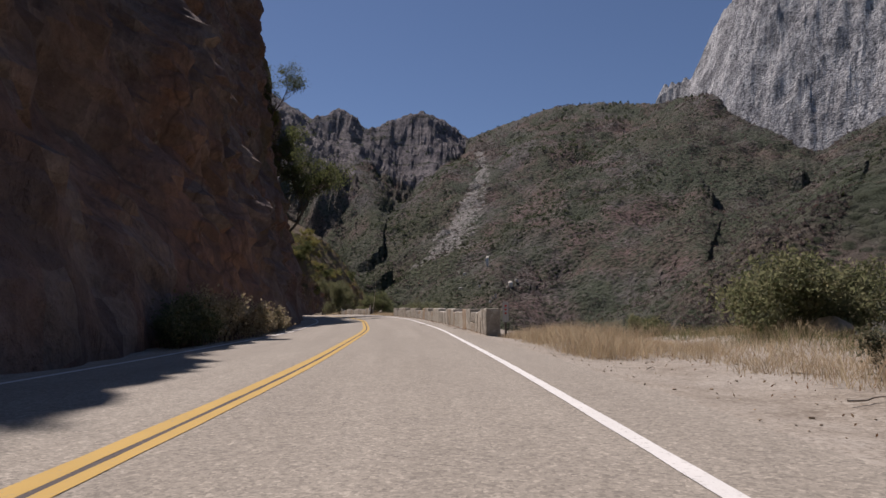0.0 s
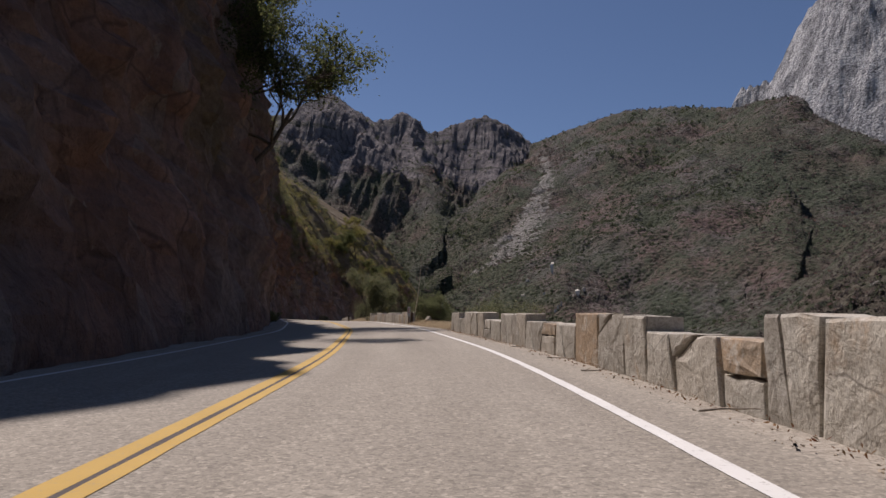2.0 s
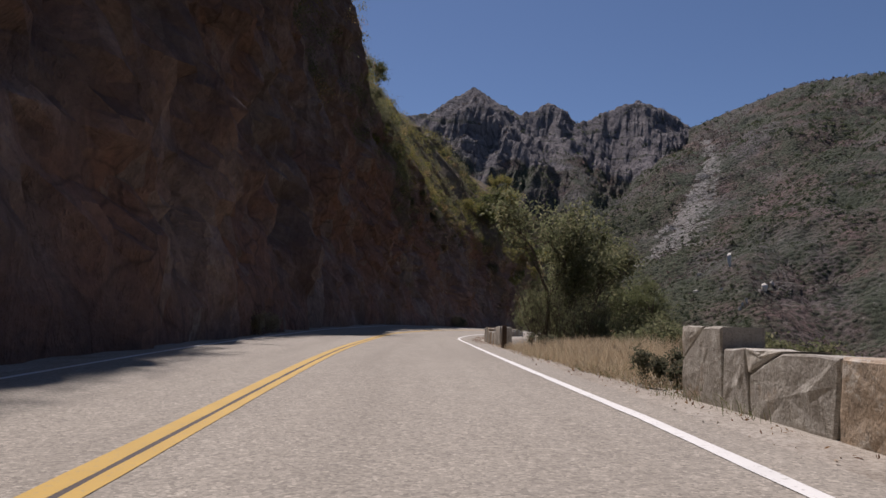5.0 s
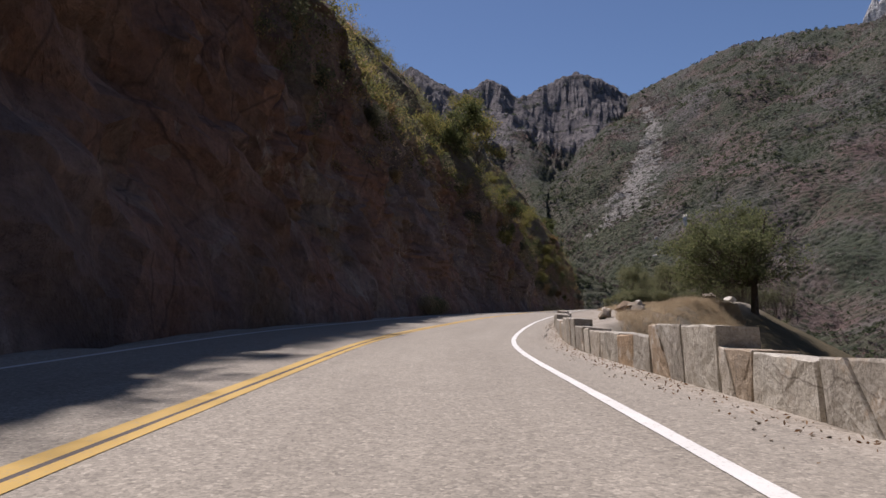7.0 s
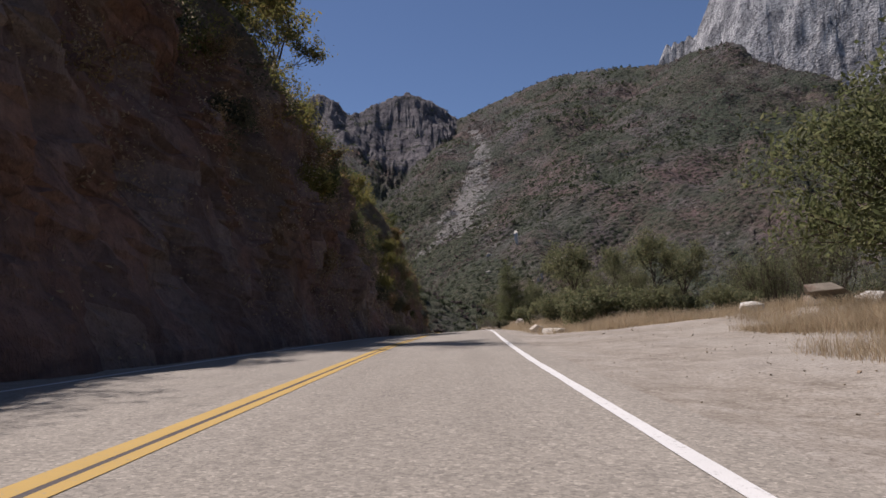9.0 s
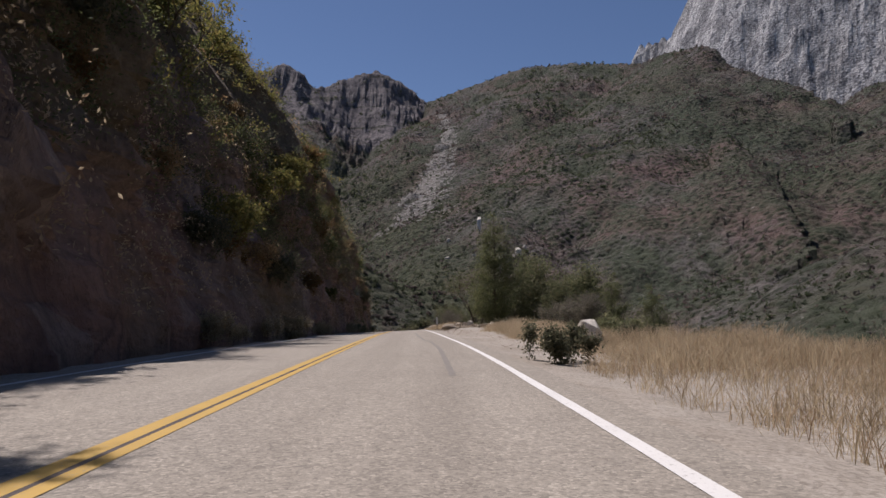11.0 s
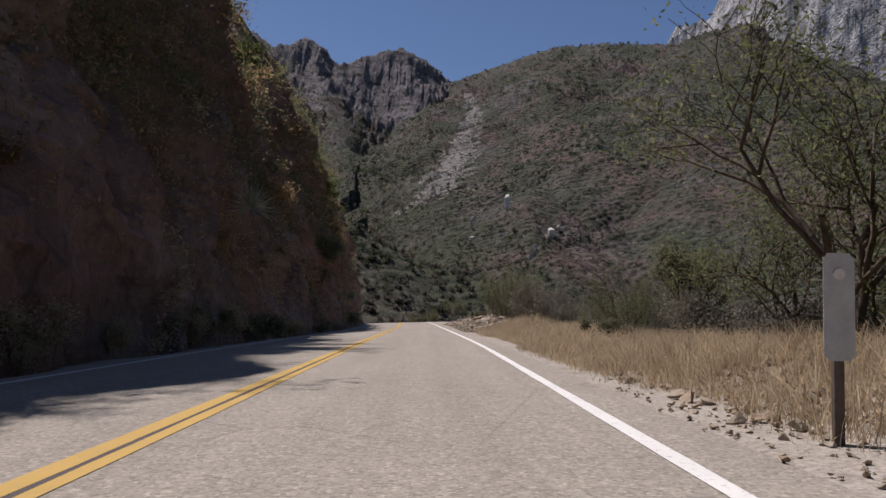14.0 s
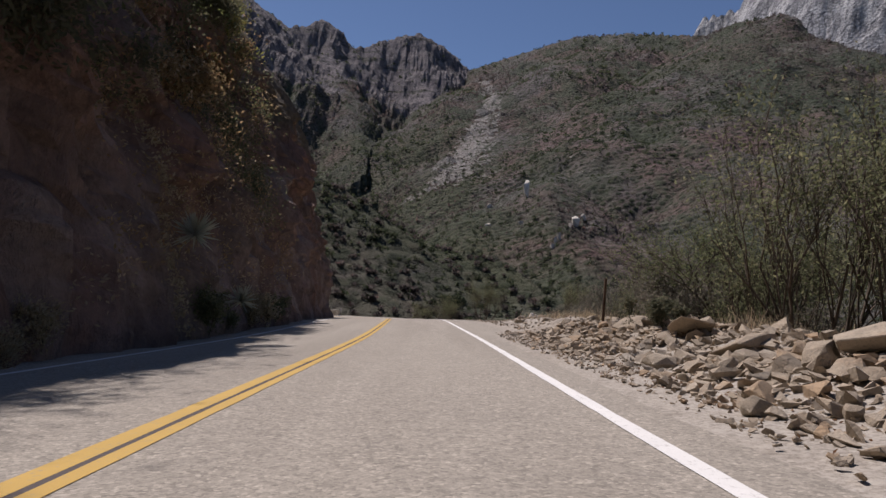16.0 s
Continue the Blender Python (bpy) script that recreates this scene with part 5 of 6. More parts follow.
def rubble(name, label, zones, seed, material=RUBBLE):
    """Small broken stone, one mesh. Zones: s from, s to, d from, d to, pieces per square metre, size."""
    rng = np.random.default_rng(seed)
    shapes = []
    for k in range(6):
        bm = rock_shape(300 + k, 0.5, 0.38, 0.24, 9)
        bm.verts.index_update()
        shapes.append((np.array([v.co[:] for v in bm.verts]), np.array([[v.index for v in f.verts] for f in bm.faces])))
        bm.free()
    V, F, base = [], [], 0
    for a, b, c, e, dens, size in zones:
        for _ in range(int((b - a) * (e - c) * dens)):
            s, d = rng.uniform(a, b), rng.uniform(c, e)
            if d < float(along(WHITE, s)) + 0.35:
                continue
            v, f = shapes[rng.integers(0, 6)]
            m = Euler((rng.normal(0, 0.4), rng.normal(0, 0.4), rng.uniform(0, 6.28))).to_matrix()
            k = size * rng.uniform(0.35, 1.0) ** 1.5
            V.append((v * k) @ np.array(m).T + road_xyz(s, d, float(right_ground(s, d)) - 0.02 * k))
            F.append(f + base)
            base += len(v)
    tagged(new(name, mesh_from(name, np.concatenate(V), np.concatenate(F), material)), label, "rubble", kind="stuff")


FRONT2 = ((299, 5.0), (305, 4.3), (312, 4.0), (318, 4.1), (324, 4.7), (330, 5.3), (345, 6.0))
BACK2 = ((299, 6.0), (306, 7.4), (325, 7.6), (335, 8.2), (345, 8.4))
rockfall(301, 331, FRONT2, BACK2, 215, 81, "long rockfall on the shoulder", 0.82)
rockfall(331, 346, FRONT2, BACK2, 22, 82, "long rockfall on the shoulder", 0.9)
FRONT1 = ((266, 5.8), (270, 5.0), (274, 4.4), (280, 4.6))
BACK1 = ((266, 8.6), (272, 8.4), (276, 7.4), (280, 6.4))
rockfall(266.5, 279.5, FRONT1, BACK1, 62, 83, "short rockfall on the shoulder", 0.62)
rubble("rubble", "small broken tan stones scattered along the shoulder", (
    (302, 331, 4.6, 7.6, 14, 0.42), (302, 332, 4.2, 7.6, 42, 0.25), (302, 331, 3.8, 6.4, 60, 0.12), (332, 350, 5.0, 8.5, 10, 0.2), (267, 278, 5.6, 8.2, 9, 0.36), (266, 280, 4.8, 8.4, 22, 0.2), (267, 279, 3.9, 6.2, 26, 0.09), (273.5, 281, 4.3, 7.2, 22, 0.24), (273.5, 280.5, 4.0, 6.0, 40, 0.09),
    (24, 66, 3.95, 4.42, 20, 0.05), (82, 101, 4.2, 4.75, 12, 0.05), (120, 170, 4.0, 4.9, 16, 0.05), (160, 172, 3.9, 4.4, 40, 0.06), (172, 200, 4.0, 11, 3.5, 0.05), (172, 200, 6.0, 12, 0.4, 0.14), (228, 266, 4.1, 7.5, 6.0, 0.06), (-2, 20, 4.4, 7.5, 7, 0.06), (350, 372, 6, 13, 3, 0.3)), 84)
pale = rock_mesh(401, 0.5, 0.42, 0.42, PALE_ROCK, 0.02)
pale_long = rock_mesh(402, 0.6, 0.36, 0.3, PALE_ROCK, 0.02)
slab = rock_mesh(403, 0.75, 0.5, 0.2, BOULDER, 0.015)
dark_slab = rock_mesh(405, 0.75, 0.5, 0.2, DARK_ROCK, 0.015)
block = rock_mesh(404, 0.55, 0.45, 0.42, BOULDER, 0.02)
split = rock_mesh(411, 0.62, 0.5, 0.34, BOULDER, 0.02, 24, 0.3)
# boulders that stand out singly
rock(split, 271.3, 5.35, 1.12, "large split tan boulder in front of the rockfall", turn=15, stretch=(1.15, 0.9, 1.0))
rock(CHUNKS[1], 272.0, 6.3, 0.62, "red-brown boulder beside the split boulder", turn=70)
rock(CHUNKS[2], 271.9, 6.85, 0.6, "pale tan boulder in the rockfall", turn=130)
rock(pale, 269.8, 7.2, 0.8, "pale angular boulder in the rockfall", turn=40, stretch=(1.1, 0.7, 0.9))
rock(slab, 268.9, 8.1, 1.25, "tilted tan slab leaning on the rockfall", turn=10, tilt=-20, stretch=(1.2, 1, 0.8))
rock(block, 268.4, 9.2, 1.15, "weathered tan boulder half sunk in dry weeds", turn=40, stretch=(1.2, 1, 0.8))
rock(block, 266.3, 8.6, 0.85, "rounded tan boulder in dry grass", turn=80)
rock(pale, 263.3, 9.2, 0.75, "pale boulder in dry grass", turn=10)
rock(pale_long, 259.3, 10.2, 0.7, "pale squared stone in dry grass", turn=60)
rock(rock_mesh(401, 0.5, 0.44, 0.42, PALE_ROCK, 0.02, 18, 0.5), 230.8, 6.85, 1.0, "white granite boulder in dry grass", turn=35, tilt=8, stretch=(1.0, 0.9, 0.95), up=0.03)
rock(pale_long, 200.6, 5.7, 1.0, "low white boulder at the turnout's end", turn=15, stretch=(1, 1, 0.8))
rock(pale, 204.0, 5.3, 0.8, "low white boulder at the turnout's end", turn=95, stretch=(1.1, 1, 0.7))
rock(pale, 196.4, 12.1, 0.95, "white granite boulder at the turnout's edge", turn=300, stretch=(1.1, 0.8, 0.62))
rock(dark_slab, 196.4, 14.7, 1.25, "tilted dark slab lying at the turnout's edge", turn=100, tilt=8, up=0.62, stretch=(1, 1, 1.2))
rock(dark_slab, 196.5, 14.6, 1.3, "flat dark slab under another slab", turn=60, stretch=(1, 1, 1.3))
rock(pale, 196.6, 16.4, 1.2, "white granite boulder beside flat slabs", turn=120, stretch=(1, 1, 0.7))
rock(block, 14.2, 11.2, 0.95, "rounded grey boulder in dry grass", turn=100, stretch=(1.2, 1, 0.85))
rock(block, 15.6, 10.6, 0.6, "rounded grey boulder in dry grass", turn=190, stretch=(1, 1, 0.7))
rock(slab, 17.5, 6.9, 0.6, "flat tan stone in dry grass", turn=10, stretch=(1.4, 1, 0.5))
rock(rock_mesh(431, 0.5, 0.45, 0.5, DARK_ROCK, 0.015, 26, 0.2), 81.5, 6.1, 0.78, "dark red-brown jagged boulder in dry grass", turn=40, stretch=(0.9, 0.9, 1.1))
rock(block, 68.4, 5.4, 0.6, "dark boulder beyond the wall's end", turn=140)
rock(pale_long, 289.4, 6.9, 0.7, "pale boulder in tall dry grass", turn=40)
for s, d, k, t, tilt in ((312.6, 5.6, 0.72, 20, 14), (314.0, 6.0, 0.8, 100, -18), (315.6, 5.4, 0.66, 60, 20), (317.2, 5.9, 0.85, 150, 14), (319.4, 5.7, 0.75, 30, -16), (322.0, 6.0, 0.8, 80, 18), (325.5, 6.3, 0.85, 120, -14)):
    rock(slab, s, d, k, "large tilted tan slab on the rockfall", "long rockfall on the shoulder", turn=t, tilt=tilt, up=float(right_ground(s, d)) - 0.03)
rock(pale_long, 366.2, 12.6, 2.0, "large pale slab at the outside of the bend", turn=70, tilt=10)
# broken stones heaped past the third wall's end
rock(block, 176.8, 6.7, 0.8, "squared tan stone in a broken row past the wall's end", turn=12, stretch=(1, 1, 1.2))
rock(block, 174.8, 6.6, 0.85, "squared brown stone in a broken row past the wall's end", turn=100, stretch=(1, 1, 1.25))
rock(block, 178.8, 7.8, 1.1, "dark squared stone under broken slabs", turn=50, stretch=(1.2, 1, 1.1))
rock(block, 177.1, 8.5, 1.1, "dark squared stone under broken slabs", turn=150, stretch=(1.2, 1, 1.1))
rock(dark_slab, 179.0, 7.9, 1.1, "broken dark slab lying on squared stones", turn=100, tilt=5, up=0.5, stretch=(1, 1, 0.6))
rock(slab, 177.4, 8.5, 1.15, "broken tan slab lying on squared stones", turn=20, tilt=-5, up=0.5, stretch=(1, 1, 0.6))
rock(dark_slab, 180.0, 8.7, 1.3, "tilted dark slab behind the wall's end", turn=150, tilt=6, stretch=(1, 1, 0.8))
rock(pale, 177.1, 8.7, 0.5, "white stone lying on broken slabs", turn=10, up=0.62)


# ---------------------------------------------------------------- guard walls
def stone_block(name, quad, thick, rng, place):
    """quad: corners (s, z) counter-clockwise from the lower near one; place(s, depth, z) gives the world. A hewn face with chipped, uneven edges."""
    quad = np.array(quad, float)
    c = quad.mean(0)
    top = quad[:, 1].max()
    edge = []
    for k in range(len(quad)):
        a, b = quad[k], quad[(k + 1) % len(quad)]
        n = max(1, int(round(np.linalg.norm(b - a) / 0.24)))
        for i in range(n):
            p = a + (b - a) * i / n
            chip = rng.uniform(0.008, 0.035) if i == 0 and p[1] > 0 else abs(rng.normal(0, 0.012)) if p[1] > -0.2 else 0.0
            edge.append(p + (c - p) / (np.linalg.norm(c - p) + 1e-6) * chip)
    edge = np.array(edge)
    q = len(edge)
    lean, swell = rng.normal(0, 0.018, 2), rng.uniform(-0.002, 0.010)

    def ring(k, depth, rough):
        p = c + (edge - c) * k
        return [place(a[0] + rng.normal(0, rough * 0.6), depth + lean @ (a - c) + rng.normal(0, rough), a[1] + rng.normal(0, rough * 0.6)) for a in p]

    back = [place(a[0], thick, a[1] - (0.03 * rng.uniform() if a[1] > top - 0.12 else 0)) for a in edge]
    v = np.array(back + ring(1.0, 0.020, 0.005) + ring(0.95, 0.003, 0.004) + ring(0.5, -swell, 0.005) + [place(c[0], -swell, c[1])])
    f = [tuple(range(q - 1, -1, -1))]
    for k in range(q):
        n = (k + 1) % q
        f += [(r * q + k, r * q + n, (r + 1) * q + n, (r + 1) * q + k) for r in range(3)] + [(3 * q + k, 3 * q + n, 4 * q)]
    me = bpy.data.meshes.new(name)
    me.from_pydata(v.tolist(), [], f)
    me.materials.append(WALL_STONE)
    return me


def guard_wall(s0, s1, face, low, high, raised_at, seed, label):
    """A low wall of big squared stones with raised blocks, s0 to s1, its face at face(s) right of the yellow line. low, high: tables of the two heights; raised_at: stretches of raised blocks."""
    rng = np.random.default_rng(seed)
    o = road_xyz(s0, along(face, s0))
    wall = thing("stone_guard_wall", label, "wall", "stone guard walls", Matrix.Translation(o))

    def place(s, depth, z):
        return road_xyz(s, along(face, s) + depth, z) - o

    # mortar core a hand behind the faces
    s = np.arange(s0 + 0.06, s1 - 0.05, 0.5)
    prof = ((0.07, 0), (0.07, 1), (0.44, 1), (0.44, 0))
    v = np.array([[place(q, a, float(along(low, q)) - 0.07 if b else -0.3) for a, b in prof] for q in s]).reshape(-1, 3)
    i = np.arange(len(s) - 1)[:, None] * 4
    k = np.arange(4)[None]
    f = np.stack([i + k, i + (k + 1) % 4, i + 4 + (k + 1) % 4, i + 4 + k], -1).reshape(-1, 4).tolist()
    me = bpy.data.meshes.new("mortar_core")
    me.from_pydata(v.tolist(), [], f + [[3, 2, 1, 0], [len(v) - 4, len(v) - 3, len(v) - 2, len(v) - 1]])
    me.materials.append(MORTAR)
    part("mortar_core", me, None, wall, "dark recessed mortar core")
    x, slant, gap = s0, 0.0, 0.006
    breaks = sorted({s1, *(e for r in raised_at for e in r)})
    while x < s1 - 0.05:
        raised = any(a - 0.05 <= x < b - 0.05 for a, b in raised_at)
        stop = min(b for b in breaks if b > x + 0.05)
        w = rng.uniform(0.7, 1.5) * (1.15 if raised else 1)
        if stop - x - w < 0.4:
            w = stop - x if stop - x < 1.6 else (stop - x) * 0.5
        nxt = rng.normal(0, 0.09) if x + w < stop - 0.1 else 0.0
        z1 = float(along(high if raised else low, x)) + rng.normal(0, 0.016)
        a0, a1, b0, b1 = x + gap - slant, x + gap + slant, x + w - gap - nxt, x + w - gap + nxt
        tilt = rng.normal(0, 0.012)
        quads = []
        kind = rng.uniform()
        if kind < 0.07 and w > 0.6:  # two courses
            h = z1 * rng.uniform(0.4, 0.62)
            m0, m1 = a0 + (a1 - a0) * h / z1, b0 + (b1 - b0) * h / z1
            quads = [((a0, -0.25), (b0, -0.25), (m1, h - gap), (m0, h - gap)), ((m0, h + gap), (m1, h + gap), (b1, z1), (a1, z1))]
        elif kind < 0.42 and w > 0.6:  # a slanting joint
            lo, hi = a0 + (b0 - a0) * rng.uniform(0.25, 0.45), a1 + (b1 - a1) * rng.uniform(0.6, 0.8)
            quads = [((a0, -0.25), (lo - gap, -0.25), (hi - gap, z1), (a1, z1)), ((lo + gap, -0.25), (b0, -0.25), (b1, z1 + tilt), (hi + gap, z1))]
        elif kind < 0.58 and w > 0.7:  # a broken-off upper corner
            h, m = z1 * rng.uniform(0.45, 0.7), a1 + (b1 - a1) * rng.uniform(0.35, 0.6)
            e = b0 + (b1 - b0) * h / z1
            quads = [((a0, -0.25), (b0, -0.25), (e, h - gap), (m - gap, z1), (a1, z1 - tilt)), ((m + gap, z1), (e, h + gap), (b1, z1 + tilt))]
        else:
            quads = [((a0, -0.25), (b0, -0.25), (b1, z1 + tilt), (a1, z1 - tilt))]
        for q in quads:
            part("stone", stone_block("stone", q, 0.5 + rng.normal(0, 0.02), rng, place), None, wall)
        x += w
        slant = nxt
    return wall


guard_wall(22.4, 66.6, ((20, 4.42), (70, 4.48)), ((22, 0.77), (33, 0.68), (48, 0.58), (67, 0.56)), ((22, 0.92), (35, 0.82), (60, 0.78)),
           ((22.4, 24.0), (27.3, 30.1), (33.5, 36.5), (39.6, 42.9), (45.6, 48.9), (52.9, 55.9), (58.5, 62.8), (64.3, 66.6)), 91, "weathered grey-tan squared-stone guard wall with raised blocks")
guard_wall(82.2, 102.2, ((80, 4.72), (92, 4.85), (102, 5.1)), ((82, 0.62), (102, 0.62)), ((82, 0.79), (92, 0.74), (102, 0.84)),
           ((82.2, 85.2), (88.4, 91.9), (95.1, 97.9), (101.1, 102.2)), 92, "grey stone guard wall with some orange stones")
guard_wall(120.5, 170.6, ((118, 5.0), (145, 5.0), (156, 4.62), (163, 4.32), (171, 4.45)), ((120, 0.52), (169, 0.45)), ((120, 0.72), (169, 0.62)),
           ((120.5, 122.5), (126.4, 129.2), (133.0, 136.2), (140.5, 143.1), (149.8, 153.0), (158.8, 161.9), (166.2, 169.0)), 93, "pale squared-stone guard wall round the outer bend")
guard_wall(409.5, 444.0, ((400, 4.6), (445, 4.6)), ((400, 0.6), (445, 0.6)), ((400, 0.84), (445, 0.84)),
           ((409.5, 411.7), (416, 419), (423, 426), (430.2, 433), (437, 440)), 94, "distant stone guard wall at the next bend")


# ---------------------------------------------------------------- markers, posts and litter
def box(bm, x0, x1, y0, y1, z0, z1):
    r = bmesh.ops.create_cube(bm, size=1)
    for v in r["verts"]:
        v.co = Vector((x0 if v.co.x < 0 else x1, y0 if v.co.y < 0 else y1, z0 if v.co.z < 0 else z1))
    return r["verts"]


def object_marker(s, d, dots, label, turn=0.0):
    x, y, z = road_xyz(s, d, float(right_ground(s, d)) - 0.02)
    ob = thing("object_marker", label, "road sign", "markers at the wall ends", pose(x, y, z, 0, 0, heading(s) + turn))
    bm = bmesh.new()
    box(bm, -0.032, 0.032, 0.0, 0.006, -0.3, 1.15)
    box(bm, -0.032, -0.027, 0.006, 0.035, -0.3, 1.15)
    box(bm, 0.027, 0.032, 0.006, 0.035, -0.3, 1.15)
    part("post", bm, STEEL, ob, "rusty brown steel channel post")
    bm = bmesh.new()
    box(bm, -0.098, 0.098, -0.008, -0.004, 0.55, 1.23)
    bmesh.ops.bevel(bm, geom=[e for e in bm.edges if abs(e.verts[0].co.y - e.verts[1].co.y) > 0.003], offset=0.025, segments=3, affect="EDGES")
    panel = part("panel", bm, PANEL, ob, "grey painted metal panel")
    for h in ((1.09, 0.965, 0.84) if dots else (1.1,)):
        bm = bmesh.new()
        bmesh.ops.create_cone(bm, cap_ends=True, segments=16, radius1=0.037, radius2=0.034, depth=0.012, matrix=pose(0, -0.014, h, 90))
        part("reflector", bm, RED if dots else WHITE_PAINT, panel, "round red reflector" if dots else "round pale reflector")
    return ob


object_marker(21.9, 5.02, True, "grey object marker with three red reflectors at the wall's end", 4)
object_marker(81.6, 4.70, True, "grey object marker with three red reflectors on a rusty post", 6)
object_marker(408.9, 4.75, True, "grey object marker at the far wall's end", 0)
object_marker(276.3, 4.52, False, "weathered grey marker panel on a post in rubble", -3)


def wood_post(s, d, height, width, label, lean=0.0):
    x, y, z = road_xyz(s, d, float(right_ground(s, d)))
    bm = bmesh.new()
    vs = box(bm, -width / 2, width / 2, -width / 2, width / 2, -0.2, height)
    for v in vs:
        if v.co.z > 0:
            v.co.x *= 0.92
            v.co.z += 0.02 * (v.co.x > 0)
    bmesh.ops.bevel(bm, geom=bm.edges[:], offset=width * 0.08, segments=1, affect="EDGES")
    me = bpy.data.meshes.new("wooden_post")
    bm.to_mesh(me)
    bm.free()
    me.materials.append(POST_WOOD)
    ob = tagged(new("wooden_post", me), label, "post")
    ob.matrix_basis = pose(x, y, z, lean, lean * 0.5, heading(s))


wood_post(82.0, 4.98, 0.85, 0.15, "weathered dark wooden post beside the wall's end")
wood_post(116.6, 4.75, 0.75, 0.16, "short dark wooden post at the road's edge")
wood_post(117.8, 4.85, 0.75, 0.16, "short dark wooden post at the road's edge", 3)
wood_post(327.7, 6.1, 1.2, 0.06, "thin brown wooden stake above the rockfall", 2)


def agave_stalk():
    x, y, z = road_xyz(83.3, 5.36, -0.15)
    ob = thing("agave", "dead agave with a tall pale leaning flower stalk", "plant", at=pose(x, y, z))
    rng = np.random.default_rng(5)
    u = np.linspace(0, 1, 14)
    path = np.stack([np.interp(u, (0, 0.15, 0.4, 0.65, 0.85, 1), (0.0, 0.05, 0.22, 0.31, 0.37, 0.30)), 0.1 * u, 5.1 * u], -1)
    v, f = tube(path, 0.036 * (1 - 0.75 * u) + 0.006, 8)
    part("stalk", mesh_from("stalk", v, f, PALE_WOOD, True), None, ob, "pale dry flower stalk")
    vs, fs, base = [], [], 0
    for k in range(26):
        w = rng.uniform(0.62, 1.0)
        p = np.array([np.interp(w, u, path[:, i]) for i in range(3)])
        a = rng.uniform(0, 6.28)
        q = p + np.array((math.cos(a), math.sin(a), 0.5)) * rng.uniform(0.05, 0.22)
        v, f = tube([p, (p + q) / 2 + (0, 0, 0.01), q], [0.005, 0.005, 0.02], 4)
        vs.append(v), fs.append(f + base)
        base += len(v)
    pods_part = part("seed_pods", mesh_from("seed_pods", np.concatenate(vs), np.concatenate(fs), POST_WOOD), None, ob, "small dark seed pods on side twigs")
    tagged(pods_part, kind="stuff")
    vs, fs, base = [], [], 0
    for k in range(46):
        a, e = rng.uniform(0, 6.28), rng.uniform(0.25, 1.1)
        n = rng.uniform(0.5, 0.95)
        tip = np.array((math.cos(a) * math.cos(e), math.sin(a) * math.cos(e), math.sin(e))) * n * 1.35
        v, f = tube([np.zeros(3), tip * 0.5 + (0, 0, 0.08), tip], [0.024, 0.018, 0.002], 4)
        vs.append(v), fs.append(f + base)
        base += len(v)
    part("leaf_rosette", mesh_from("leaf_rosette", np.concatenate(vs), np.concatenate(fs), STRAW), None, ob, "dry spiky straw-coloured leaf rosette")


agave_stalk()


def yucca(s, z, label, size, fallen):
    rng = np.random.default_rng(int(s * 10))
    d, z = on_cliff(s, z, 0.95)
    x, y, zz = road_xyz(s, d, z)
    vs, fs, base = [], [], 0
    for k in range(70):
        a, e = rng.uniform(0, 6.28), rng.uniform(-0.7, 1.35)
        tip = np.array((math.cos(a) * math.cos(e), math.sin(a) * math.cos(e), math.sin(e))) * size * rng.uniform(0.7, 1.0)
        v, f = tube([np.zeros(3), tip * 0.5, tip], [0.036, 0.026, 0.003], 4)
        vs.append(v), fs.append(f + base)
        base += len(v)
    ob = tagged(new("yucca", mesh_from("yucca", np.concatenate(vs), np.concatenate(fs), AGAVE if not fallen else STRAW)), label, "plant", "yuccas on the cliff")
    ob.matrix_basis = pose(x, y, zz)


yucca(298.2, 5.2, "pale grey-green spiky yucca clinging to the cliff", 1.15, False)
yucca(327.5, 2.6, "pale grey-green spiky yucca low on the cliff", 0.7, False)
yucca(331.0, 1.0, "grey-green spiky yucca at the cliff's foot", 0.6, False)
yucca(299.5, 3.0, "dry spiky yucca on the cliff", 0.6, True)
yucca(303.0, 4.0, "dry spiky yucca on the cliff", 0.55, True)


def twig(s, d, length, turn, label, on_road=False):
    rng = np.random.default_rng(int(abs(s) * 31 + length * 100))
    up = 0.012 if on_road else float(right_ground(s, d)) + 0.012
    x, y, z = road_xyz(s, d, up)
    u = np.linspace(-0.5, 0.5, 7)
    p = np.stack([u * length, np.cumsum(rng.normal(0, 0.02, 7)), 0.01 + np.abs(np.cumsum(rng.normal(0, 0.008, 7)))], -1)
    v, f = tube(p, 0.012 * np.linspace(1, 0.4, 7), 5)
    ob = tagged(new("twig", mesh_from("twig", v, f, DEAD, True)), label, "twig", "fallen twigs")
    ob.matrix_basis = pose(x, y, z, 0, 0, turn)


for s, d, n, t, on in ((34.7, 3.05, 0.45, 8, True), (30.6, 4.05, 0.5, -10, False), (33.2, 4.2, 0.35, 20, False), (35.0, 4.1, 0.4, 60, False), (36.6, 3.9, 0.3, -30, False), (39.5, 4.1, 0.5, 15, False),
                       (41.8, 4.0, 0.4, 70, False), (43.0, 4.2, 0.5, 0, False), (26.5, 4.1, 0.35, 40, False), (28.2, 4.0, 0.4, -20, False), (46.5, 4.1, 0.4, 10, False), (49.0, 4.2, 0.5, -40, False),
                       (52.3, 4.2, 0.4, 20, False), (6.0, 6.0, 0.6, 15, False), (8.5, 7.0, 0.5, -25, False), (10.0, 5.4, 0.4, 50, False)):
    twig(s, d, n, t, "dry pale twig lying on the shoulder", on)


